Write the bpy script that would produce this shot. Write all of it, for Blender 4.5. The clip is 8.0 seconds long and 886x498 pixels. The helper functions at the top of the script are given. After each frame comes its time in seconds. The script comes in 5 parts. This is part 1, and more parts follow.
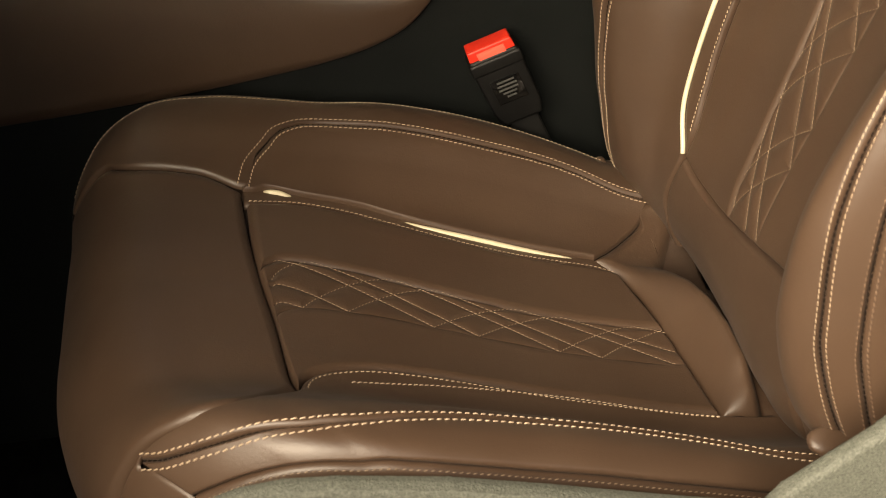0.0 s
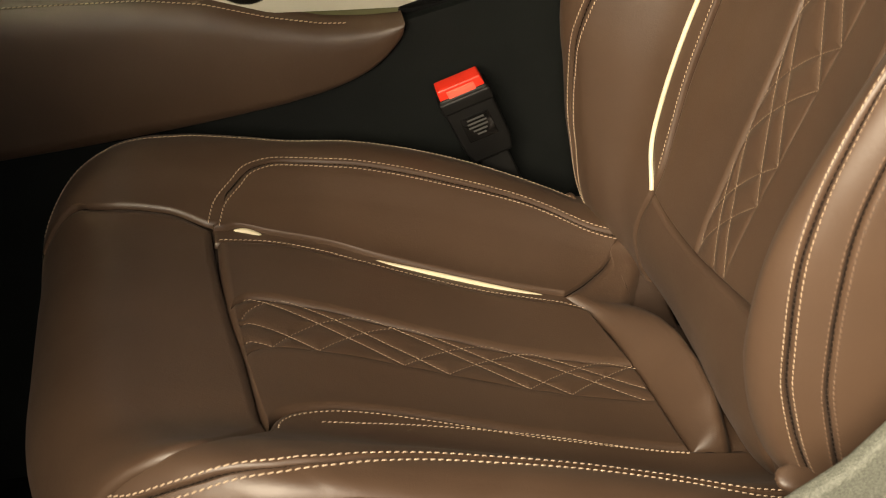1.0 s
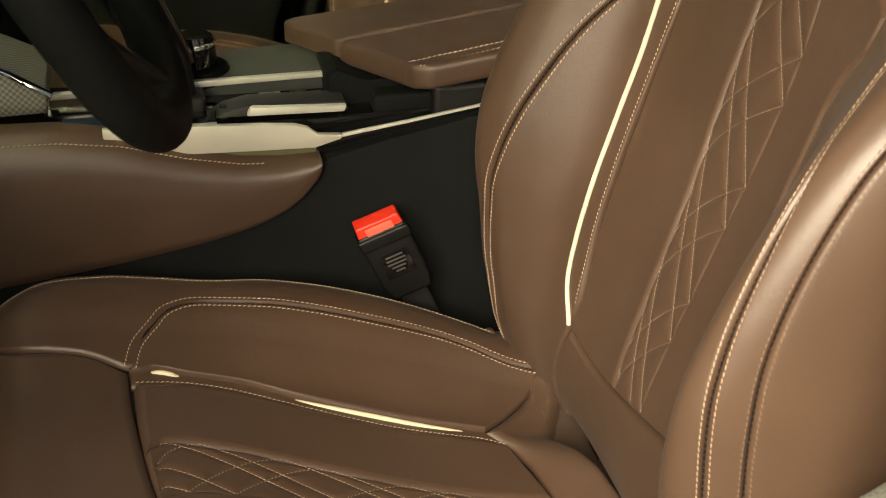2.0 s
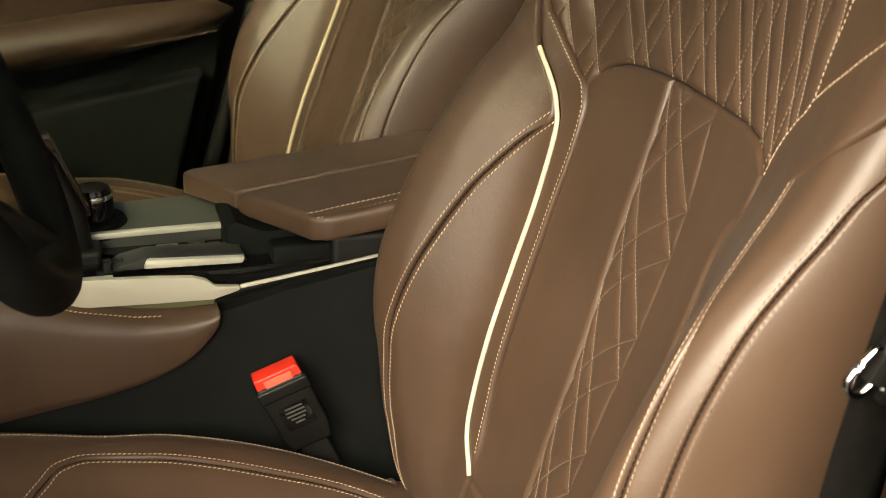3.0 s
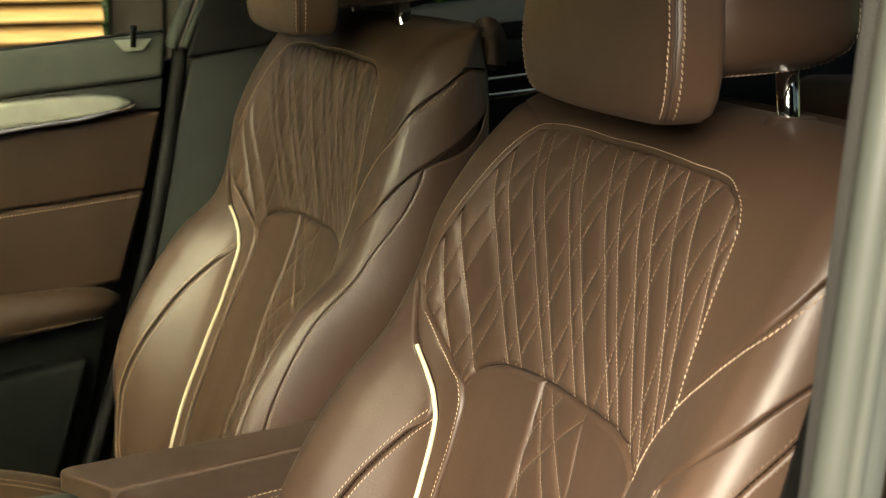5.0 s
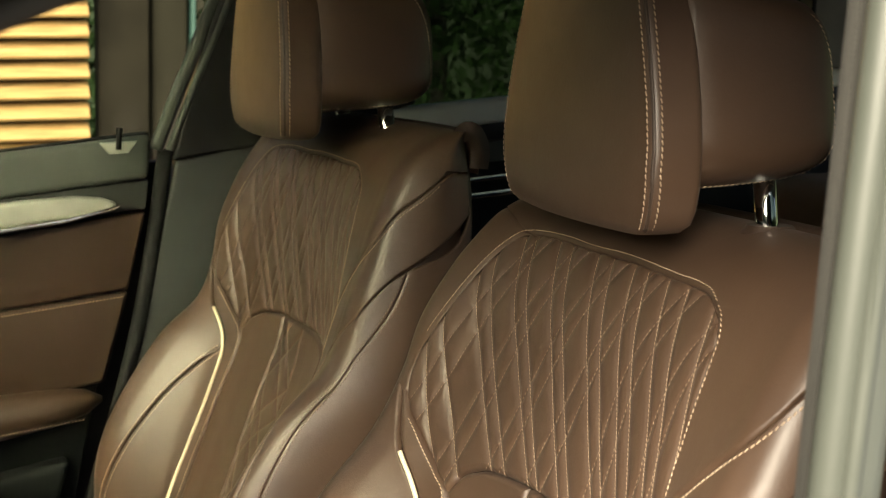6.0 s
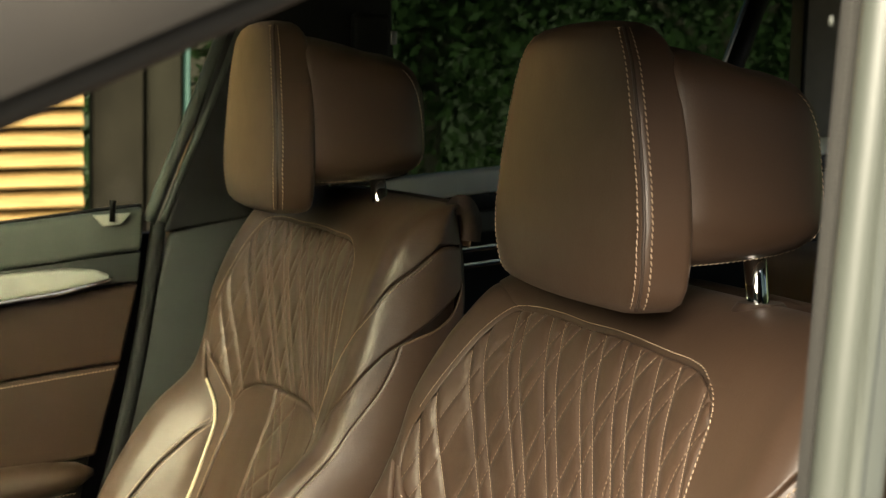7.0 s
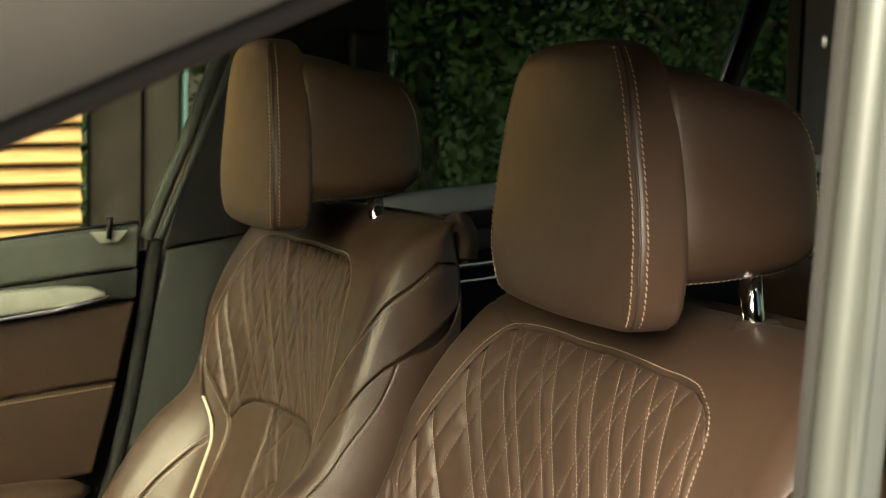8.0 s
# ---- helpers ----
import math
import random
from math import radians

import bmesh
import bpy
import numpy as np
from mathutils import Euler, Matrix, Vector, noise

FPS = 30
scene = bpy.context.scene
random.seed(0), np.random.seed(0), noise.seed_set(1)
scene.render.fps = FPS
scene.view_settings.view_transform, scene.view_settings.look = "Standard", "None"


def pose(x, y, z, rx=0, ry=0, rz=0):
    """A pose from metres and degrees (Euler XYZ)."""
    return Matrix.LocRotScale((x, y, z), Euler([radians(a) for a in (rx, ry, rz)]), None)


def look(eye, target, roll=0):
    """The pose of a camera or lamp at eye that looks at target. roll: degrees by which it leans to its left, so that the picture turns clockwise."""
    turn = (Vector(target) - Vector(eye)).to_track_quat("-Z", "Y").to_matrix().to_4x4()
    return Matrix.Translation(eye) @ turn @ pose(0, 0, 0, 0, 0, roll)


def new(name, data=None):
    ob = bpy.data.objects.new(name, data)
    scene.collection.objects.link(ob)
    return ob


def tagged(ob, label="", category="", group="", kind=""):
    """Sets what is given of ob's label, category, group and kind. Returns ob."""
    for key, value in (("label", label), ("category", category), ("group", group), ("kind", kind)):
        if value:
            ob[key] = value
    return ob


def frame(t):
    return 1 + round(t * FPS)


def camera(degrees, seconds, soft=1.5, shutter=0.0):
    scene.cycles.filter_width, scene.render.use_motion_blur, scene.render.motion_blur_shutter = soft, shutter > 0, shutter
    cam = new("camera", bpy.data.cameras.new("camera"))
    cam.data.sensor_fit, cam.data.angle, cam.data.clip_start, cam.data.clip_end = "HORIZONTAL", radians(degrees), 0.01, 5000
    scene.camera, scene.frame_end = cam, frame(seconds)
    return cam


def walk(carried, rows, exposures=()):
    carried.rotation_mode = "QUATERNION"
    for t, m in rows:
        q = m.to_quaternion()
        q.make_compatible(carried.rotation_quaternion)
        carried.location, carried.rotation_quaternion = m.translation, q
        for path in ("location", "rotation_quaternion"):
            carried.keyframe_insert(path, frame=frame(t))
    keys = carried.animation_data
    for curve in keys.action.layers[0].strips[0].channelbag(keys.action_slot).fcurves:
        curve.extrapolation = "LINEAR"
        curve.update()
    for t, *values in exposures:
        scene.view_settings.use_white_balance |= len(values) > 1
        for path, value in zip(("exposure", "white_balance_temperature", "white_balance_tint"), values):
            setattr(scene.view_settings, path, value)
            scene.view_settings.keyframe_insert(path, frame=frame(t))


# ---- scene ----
cam = camera(36.0, 8.0, 1.0)
cam.data.dof.use_dof, cam.data.dof.focus_distance, cam.data.dof.aperture_fstop = True, 1.12, 14.0
PATH = [
    (0, (-0.13, -0.856, 1.017), (0.107, 0.761, -0.136), -1.1),
    (0.5, (-0.128, -0.856, 1.02), (0.114, 0.762, -0.131), -1.1),
    (1, (-0.125, -0.856, 1.024), (0.151, 0.78, -0.093), -0.7),
    (1.5, (-0.12, -0.857, 1.031), (0.208, 0.813, -0.02), -0.2),
    (1.7, (-0.118, -0.857, 1.033), (0.235, 0.829, 0.017), -0.0),
    (2.8, (-0.104, -0.857, 1.05), (0.408, 0.894, 0.231), 1.1),
    (3, (-0.101, -0.857, 1.053), (0.436, 0.902, 0.268), 1.3),
    (3.5, (-0.096, -0.859, 1.063), (0.496, 0.926, 0.381), 1.5),
    (4, (-0.093, -0.861, 1.072), (0.555, 0.941, 0.495), 1.7),
    (4.5, (-0.09, -0.864, 1.081), (0.595, 0.95, 0.586), 1.7),
    (6, (-0.088, -0.869, 1.102), (0.644, 0.97, 0.814), 1.6),
    (6.5, (-0.087, -0.87, 1.108), (0.65, 0.975, 0.874), 1.5),
    (7, (-0.087, -0.87, 1.113), (0.655, 0.977, 0.917), 1.4),
    (7.5, (-0.086, -0.87, 1.115), (0.657, 0.977, 0.933), 1.4),
    (8, (-0.086, -0.871, 1.115), (0.659, 0.977, 0.942), 1.4),
]
EXPOSURES = [(0, 1.92, 8350, 6), (1.5, 1.97, 8250, 5), (3.5, 2.30, 7850, 3), (6, 2.70, 7550, 3), (8, 2.80, 7500, 3)]
walk(cam, [(t, look(eye, target, roll)) for t, eye, target, roll in PATH], EXPOSURES)

# ---- daylight ----
world = bpy.data.worlds.new("sky")
scene.world = world
world.use_nodes = True
sky = world.node_tree.nodes.new("ShaderNodeTexSky")
SUN = Vector((-.50, -.67, .53)).normalized()
sky.sky_type, sky.sun_disc, sky.sun_elevation = "NISHITA", False, math.asin(SUN.z)
sky.air_density, sky.dust_density, sky.ozone_density = .55, 3.5, .4
sky.sun_rotation = math.atan2(SUN.x, SUN.y)
world.node_tree.nodes["Background"].inputs[1].default_value = .055
world.node_tree.links.new(sky.outputs[0], world.node_tree.nodes["Background"].inputs[0])
sun = new("sun", bpy.data.lights.new("sun", "SUN"))
sun.data.energy, sun.data.angle, sun.data.color = 2.9, radians(48), (1, .94, .89)
sun.matrix_basis = look((0, 0, 0), -SUN)

# ---- materials ----
def material(name, rough=.5, metal=0.0):
    m = bpy.data.materials.new(name)
    m.use_nodes = True
    n = m.node_tree.nodes
    b = n["Principled BSDF"]
    b.inputs["Roughness"].default_value, b.inputs["Metallic"].default_value = rough, metal
    return m, n, m.node_tree.links, b


def coords(n, l, scale=1.0):
    c = n.new("ShaderNodeTexCoord")
    v = n.new("ShaderNodeMapping")
    v.inputs["Scale"].default_value = (scale,) * 3
    l.new(c.outputs["Object"], v.inputs["Vector"])
    return v.outputs[0]


def noisy(n, l, where, scale, detail=4.0):
    t = n.new("ShaderNodeTexNoise")
    t.inputs["Scale"].default_value, t.inputs["Detail"].default_value = scale, detail
    l.new(where, t.inputs["Vector"])
    return t.outputs["Fac"]


def ramp(n, l, fac, stops):
    r = n.new("ShaderNodeValToRGB")
    e = r.color_ramp.elements
    while len(e) < len(stops):
        e.new(.5)
    for k, (p, c) in zip(e, stops):
        k.position, k.color = p, (*c, 1)
    l.new(fac, r.inputs[0])
    return r.outputs[0]


def spread(n, l, fac, low, high):
    r = n.new("ShaderNodeMapRange")
    r.inputs["To Min"].default_value, r.inputs["To Max"].default_value = low, high
    l.new(fac, r.inputs["Value"])
    return r.outputs[0]


def relief(n, l, b, heights, distance):
    """Bump from (height, strength) pairs, chained."""
    last = None
    for h, strength in heights:
        k = n.new("ShaderNodeBump")
        k.inputs["Strength"].default_value, k.inputs["Distance"].default_value = strength, distance
        l.new(h, k.inputs["Height"])
        if last:
            l.new(last, k.inputs["Normal"])
        last = k.outputs[0]
    l.new(last, b.inputs["Normal"])


def leather(name, dark, light, rough=(.37, .49), grain=1.0, shine=.60):
    m, n, l, b = material(name)
    w = coords(n, l)
    broad, fine = noisy(n, l, w, 9, 5), noisy(n, l, w, 420, 3)
    l.new(ramp(n, l, broad, [(.3, dark), (.7, light)]), b.inputs["Base Color"])
    l.new(spread(n, l, noisy(n, l, w, 35, 6), *rough), b.inputs["Roughness"])
    soft = n.new("ShaderNodeTexNoise")
    soft.inputs["Scale"].default_value, soft.inputs["Detail"].default_value, soft.inputs["Distortion"].default_value = 16, 3, 1.2
    l.new(w, soft.inputs["Vector"])
    creases = spread(n, l, soft.outputs["Fac"], 0, 5)
    cells = n.new("ShaderNodeTexVoronoi")
    cells.feature = "DISTANCE_TO_EDGE"
    cells.inputs["Scale"].default_value = 1100
    l.new(w, cells.inputs["Vector"])
    relief(n, l, b, [(cells.outputs["Distance"], .10 * grain), (fine, .10 * grain), (noisy(n, l, w, 60, 4), .10 * grain), (creases, .05 * grain)], .0012)
    b.inputs["Specular IOR Level"].default_value = shine
    b.inputs["Sheen Weight"].default_value = .02
    return m


def plain(name, dark, light, rough=.5, scale=40.0, bump=.1, metal=0.0, shine=.5, fine=30.0):
    """A painted, moulded or brushed surface: two tones, uneven gloss, fine relief."""
    m, n, l, b = material(name, rough, metal)
    b.inputs["Specular IOR Level"].default_value = shine
    w = coords(n, l)
    l.new(ramp(n, l, noisy(n, l, w, scale * .25, 5), [(.3, dark), (.7, light)]), b.inputs["Base Color"])
    l.new(spread(n, l, noisy(n, l, w, scale, 4), max(rough - .06, .02), rough + .06), b.inputs["Roughness"])
    if bump:
        relief(n, l, b, [(noisy(n, l, w, scale * fine, 2), bump)], .001)
    return m


LEATHER = leather("brown_leather", (.0592, .0338, .0210), (.0730, .0424, .0267))
# leather brown with shade put into the tone, also on shell and sleeves
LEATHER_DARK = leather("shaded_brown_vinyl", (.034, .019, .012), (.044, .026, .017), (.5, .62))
THREAD = plain("beige_thread", (.46, .34, .24), (.60, .46, .33), .7, 600, .3)
THREAD_DIM = plain("tan_thread", (.25, .175, .12), (.33, .24, .165), .7, 600, .3)
THREAD_TAN = plain("sand_thread", (.34, .25, .175), (.44, .33, .235), .7, 600, .3)
THREAD_SHADE = plain("shade_brown_thread", (.012, .007, .005), (.020, .012, .008), .8, 600, .3, 0, .2)
THREAD_BROWN = plain("brown_thread", (.13, .080, .052), (.19, .12, .08), .7, 600, .3)
PIPING = plain("cream_piping", (.66, .58, .41), (.74, .66, .48), .35, 200, .05)
BLACK = plain("black_plastic", (.004, .004, .004), (.008, .008, .0075), .45, 60, .25, 0, .3)
SOFT_BLACK = plain("charcoal_soft_plastic", (.0045, .0055, .0052), (.007, .0082, .0078), .62, 60, .5, 0, .10)
GREY_GREEN = plain("grey_green_plastic", (.050, .057, .050), (.065, .072, .063), .55, 60, .4, 0, .3)
PALE = plain("pale_grey_paint", (.046, .051, .043), (.058, .063, .053), .4, 30, .08)
RUBBER = plain("black_rubber", (.006, .006, .006), (.010, .010, .010), .7, 80, .4, 0, .2)
CHROME = plain("bright_chrome", (.78, .77, .74), (.86, .85, .82), .08, 30, 0, 1.0)
SATIN = plain("satin_aluminium", (.60, .60, .57), (.70, .70, .66), .30, 90, .05, 1.0)
GLOSS = plain("piano_black", (.004, .004, .004), (.007, .007, .007), .07, 20, 0)
RED = plain("red_plastic", (.75, .030, .018), (.85, .045, .028), .35, 60, .05)
INK = plain("grey_print", (.05, .05, .048), (.065, .065, .062), .5, 60, 0)
# ---- shaped surfaces of the seats: a centre line and a cross-section ----
def spline(knots, t):
    """Smooth curve through rows (t, a, b, ...), at the values t."""
    k = np.asarray(knots, float)
    x, v = k[:, 0], k[:, 1:]
    d = np.diff(v, axis=0) / np.diff(x)[:, None]
    m = np.vstack([d[:1], (d[1:] * np.diff(x)[:-1, None] + d[:-1] * np.diff(x)[1:, None]) / (np.diff(x)[1:] + np.diff(x)[:-1])[:, None], d[-1:]])
    t = np.clip(np.asarray(t, float), x[0], x[-1])
    i = np.clip(np.searchsorted(x, t, side="right") - 1, 0, len(x) - 2)
    h = (x[i + 1] - x[i])[..., None]
    u = ((t - x[i]) / (x[i + 1] - x[i]))[..., None]
    return v[i] * (1 + 2 * u) * (1 - u) ** 2 + m[i] * h * u * (1 - u) ** 2 + v[i + 1] * u * u * (3 - 2 * u) + m[i + 1] * h * u * u * (u - 1)


class Surface:
    """Points from (w, s): s runs along the centre line (x, z), w across (negative: the door side)."""

    def __init__(self, line, across, rise, width, turn, near, inward, sweep=(0, 0), rise_near=None, across_near=None):
        self.sweep, self.rise_near, self.across_near = sweep, rise_near or rise, across_near or across
        self.line, self.across, self.rise, self.width, self.turn, self.near, self.inward = line, across, rise, width, turn, near, inward

    def at(self, w, s):
        w, s = np.broadcast_arrays(np.asarray(w, float), np.asarray(s, float))
        c = spline(self.line, s)
        e = 1e-3
        d = spline(self.line, s + e) - spline(self.line, s - e)
        d /= np.linalg.norm(d, axis=-1, keepdims=True) + 1e-12
        n = np.stack([-d[..., 1], d[..., 0]], -1) * self.turn
        a = np.where((w < 0)[..., None], spline(self.across_near, np.abs(w)), spline(self.across, np.abs(w)))
        y = a[..., 0] * spline(self.width, s)[..., 0] * np.sign(w)
        off = a[..., 1] * np.where(w < 0, spline(self.rise_near, s)[..., 0] * np.interp(s, *self.near), spline(self.rise, s)[..., 0])
        k = np.clip((s + .02) / .32, 0, 1)
        back = np.where(w < 0, self.sweep[0], self.sweep[1]) * np.where(w < 0, np.abs(y / .2) ** 3, (y / .2) ** 4) * k * k * (3 - 2 * k)
        deep = a[..., 2] * spline(self.width, s)[..., 1]
        return np.stack([c[..., 0] + back + n[..., 0] * off + self.inward[0] * deep, y, c[..., 1] + n[..., 1] * off + self.inward[1] * deep], -1)

    def normal(self, w, s):
        e = 2e-3
        a = self.at(w + e, s) - self.at(w - e, s)
        b = self.at(w, s + e) - self.at(w, s - e)
        n = np.cross(a, b) * -self.turn
        return n / (np.linalg.norm(n, axis=-1, keepdims=True) + 1e-12)


# w, y, share of the bolster's rise, fixed offset
BACK = Surface(
    [(.25, .262, .25), (.29, .240, .29), (.33, .2285, .33), (.40, .235, .40), (.466, .253, .466), (.57, .284, .57), (.67, .311, .67), (.76, .336, .76), (.85, .364, .85),
     (.92, .388, .92), (.96, .410, .957), (1.0, .442, .981), (1.03, .468, .988), (1.06, .492, .982), (1.09, .508, .962), (1.14, .515, .92)],
    [(0, 0, 0, 0), (.3, .085, 0, .002), (.5, .135, .10, .004), (.6, .162, .30, .002), (.7, .187, .66, 0), (.78, .207, .9, 0), (.87, .236, 1.0, 0), (.93, .254, .92, -.010), (.97, .263, .8, -.03),
     (1.02, .268, .5, -.05), (1.1, .264, 0, -.075), (1.2, .252, 0, -.11)],
    [(.25, .02), (.32, .03), (.387, .054), (.45, .08), (.497, .099), (.543, .107), (.58, .105), (.632, .096), (.697, .076), (.757, .047), (.81, .037), (.86, .036),
     (.907, .024), (.95, .012), (1.0, .0), (1.14, .0)],
    [(.25, .98, 1), (.8, 1.0, 1), (.87, .99, 1), (.92, .97, .95), (.96, .95, .75), (1.0, .925, .42), (1.03, .905, .2), (1.06, .89, .08), (1.14, .88, 0)], 1, ((.74, .80, .86, .92), (.96, .82, .52, .40)), (-.97, .24), (0, 0),
    [(.25, -.055), (.315, -.045), (.34, -.030), (.365, -.002), (.39, .030), (.42, .060), (.45, .081), (.497, .099), (.543, .107), (.58, .105), (.632, .096), (.697, .076), (.757, .047), (.81, .037), (.86, .036),
     (.907, .024), (.95, .012), (1.0, .0), (1.14, .0)],
    [(0, 0, 0, 0), (.3, .085, 0, .002), (.5, .135, .14, .003), (.6, .162, .38, .001), (.7, .187, .66, 0), (.78, .207, .86, 0), (.87, .236, 1.0, 0), (.93, .254, .92, -.010), (.97, .263, .8, -.03),
     (1.02, .268, .5, -.05), (1.1, .264, 0, -.075), (1.2, .252, 0, -.11)])
CUSHION = Surface(
    [(-.26, .26, .276), (-.22, .22, .281), (-.19, .19, .287), (-.1, .1, .314), (0, 0, .347), (.14, -.14, .391), (.2, -.198, .404), (.25, -.246, .406), (.285, -.277, .392), (.315, -.301, .360),
     (.36, -.308, .313), (.42, -.297, .25)],
    [(0, 0, 0, 0), (.3, .085, .03, .002), (.5, .135, .12, .003), (.62, .165, .5, 0), (.74, .197, .92, 0), (.84, .228, 1.0, 0), (.91, .248, .95, -.008), (.96, .258, .9, -.028),
     (1.03, .261, .9, -.075), (1.1, .255, .5, -.12)],
    [(-.26, .040), (-.186, .038), (-.142, .045), (-.061, .054), (.04, .050), (.106, .036), (.15, .0325), (.2, .0295), (.25, .026), (.3, .016), (.42, -.01)],
    [(-.26, .95, 1), (-.1, 1.0, 1), (.2, 1.0, 1), (.3, .97, 1), (.42, .93, .7)], -1, ((0, 1), (1.36, 1.36)), (0, 1), (.070, .010),
    [(-.26, .040), (-.19, .0445), (-.12, .0495), (-.05, .0515), (.03, .0490), (.10, .0420), (.15, .0365), (.20, .0315), (.25, .027), (.30, .017), (.42, -.01)])
# the second seat's backrest leans back a little more
BACK_LEANT = Surface([(s, x - .096 * max(.0, .76 - s) - .11 * max(0, s - .76), z + .17 * max(0, s - .76)) for s, x, z in BACK.line], BACK.across, BACK.rise,
                     [(s, a * 1.05, b) for s, a, b in BACK.width], 1, BACK.near, BACK.inward, (0, 0), None, BACK.across_near)

# ---- building tools ----
from mathutils import kdtree


def mesh_from(name, points, faces, mat, smooth=True):
    me = bpy.data.meshes.new(name)
    me.from_pydata([tuple(map(float, p)) for p in points], [], faces)
    me.materials.append(mat)
    if smooth:
        me.shade_smooth()
    return me


def thing(name, label, category, group="", at=(0, 0, 0)):
    ob = new(name)
    ob.location = at
    ob.empty_display_size = .05
    return tagged(ob, label, category, group)


def part(name, data, parent=None, label="", mat=None):
    """A mesh, or a bmesh with its material, as one object under a thing or a part."""
    if isinstance(data, bmesh.types.BMesh):
        me = bpy.data.meshes.new(name)
        data.to_mesh(me)
        data.free()
        me.materials.append(mat)
        me.shade_smooth()
        me.set_sharp_from_angle(angle=radians(38))
        data = me
    ob = new(name, data)
    ob.parent = parent
    return tagged(ob, label)


def structure(name, data, label, category, mat=None):
    return tagged(part(name, data, None, label, mat), "", category, "", "structure")


def grid_faces(n, m, loop=False, flip=False):
    f = []
    for i in range(n if loop else n - 1):
        k = (i + 1) % n
        for j in range(m - 1):
            q = (i * m + j, i * m + j + 1, k * m + j + 1, k * m + j)
            f.append(q[::-1] if flip else q)
    return f


def even(points, count):
    """A smooth run of count points, evenly spaced, through a few control points."""
    p = np.asarray(points, float)
    at = np.linspace(0, 1, count) if np.isscalar(count) else count
    if len(p) == 2:
        return p[0] + (p[1] - p[0]) * at[:, None]
    d = np.r_[0, np.cumsum(np.sqrt((np.diff(p, axis=0) ** 2).sum(1)) + 1e-9)]
    fine = spline(np.c_[d, p], np.linspace(0, d[-1], 600))
    e = np.r_[0, np.cumsum(np.linalg.norm(np.diff(fine, axis=0), axis=1))]
    return np.stack([np.interp(at * e[-1], e, fine[:, k]) for k in range(p.shape[1])], -1)


def gathered(count, much):
    """Steps from 0 to 1 that lie closer towards both ends."""
    x = np.linspace(0, 1, count)
    return x - much * np.sin(2 * math.pi * x) / (2 * math.pi)


def between(curve, w0, w1):
    """The stretch of a run of (w, s) from one w to another."""
    c = even(curve, 400)
    c = c[np.argsort(c[:, 0])]
    w = np.linspace(w0, w1, 9)
    return [(a, float(np.interp(a, c[:, 0], c[:, 1]))) for a in w]


def coons(low, high, left, right, n, m, gather=.86):
    """A patch between four border curves; low and high run from left to right, left and right from low to high."""
    u, v = gathered(n, gather), gathered(m, gather)
    b, t, l, r = even(low, u), even(high, u), even(left, v), even(right, v)
    u, v = u[:, None, None], v[None, :, None]
    ruled = (1 - v) * b[:, None] + v * t[:, None] + (1 - u) * l[None] + u * r[None]
    return ruled - ((1 - u) * (1 - v) * b[0] + u * (1 - v) * b[-1] + (1 - u) * v * t[0] + u * v * t[-1])


def reach(p):
    """Distance of each grid point to the first and last row, along the columns."""
    d = np.cumsum(np.r_[np.zeros((1,) + p.shape[1:2]), np.linalg.norm(np.diff(p, axis=0), axis=-1)], axis=0)
    return d, d[-1:] - d


def panel(name, S, ws, mat, parent, depth=(.004,) * 4, radius=.009, extra=None, label=""):
    """A sewn panel over the grid ws of (w, s): it rolls down into the seam along its four borders (left, right, low, high)."""
    w, s = ws[..., 0], ws[..., 1]
    p, nrm = S.at(w, s), S.normal(w, s)
    l, r = reach(p)
    lo, hi = (a.T for a in reach(np.swapaxes(p, 0, 1)))
    off = np.zeros(w.shape)
    for dist, dep in zip((l, r, lo, hi), depth):
        if np.any(dep):
            q = 1 - np.clip(dist / radius, 0, 1)
            off = np.minimum(off, -dep * (1 - np.sqrt(1 - q * q * .9999)) - dep * .15 * q)
    if extra is not None:
        off = off + extra(p, ws)
    p = p + nrm * off[..., None]
    n, m = w.shape
    flip = np.dot(np.cross(p[n // 2 + 1, m // 2] - p[n // 2, m // 2], p[n // 2, m // 2 + 1] - p[n // 2, m // 2]), nrm[n // 2, m // 2]) > 0
    return part(name, mesh_from(name, p.reshape(-1, 3), grid_faces(n, m, flip=bool(flip)), mat), parent, label)


def beside(S, ws, metres):
    """A run of (w, s) moved sideways over the surface."""
    w, s = ws[:, 0], ws[:, 1]
    e = 1e-3
    a, b = (S.at(w + e, s) - S.at(w - e, s)) / (2 * e), (S.at(w, s + e) - S.at(w, s - e)) / (2 * e)
    p = S.at(w, s)
    t = np.gradient(p, axis=0)
    side = np.cross(S.normal(w, s), t)
    side /= np.linalg.norm(side, axis=1, keepdims=True) + 1e-12
    out = ws.copy()
    for i in range(len(ws)):
        j = np.stack([a[i], b[i]], 1)
        out[i] += np.linalg.lstsq(j, side[i] * metres, rcond=None)[0]
    return out


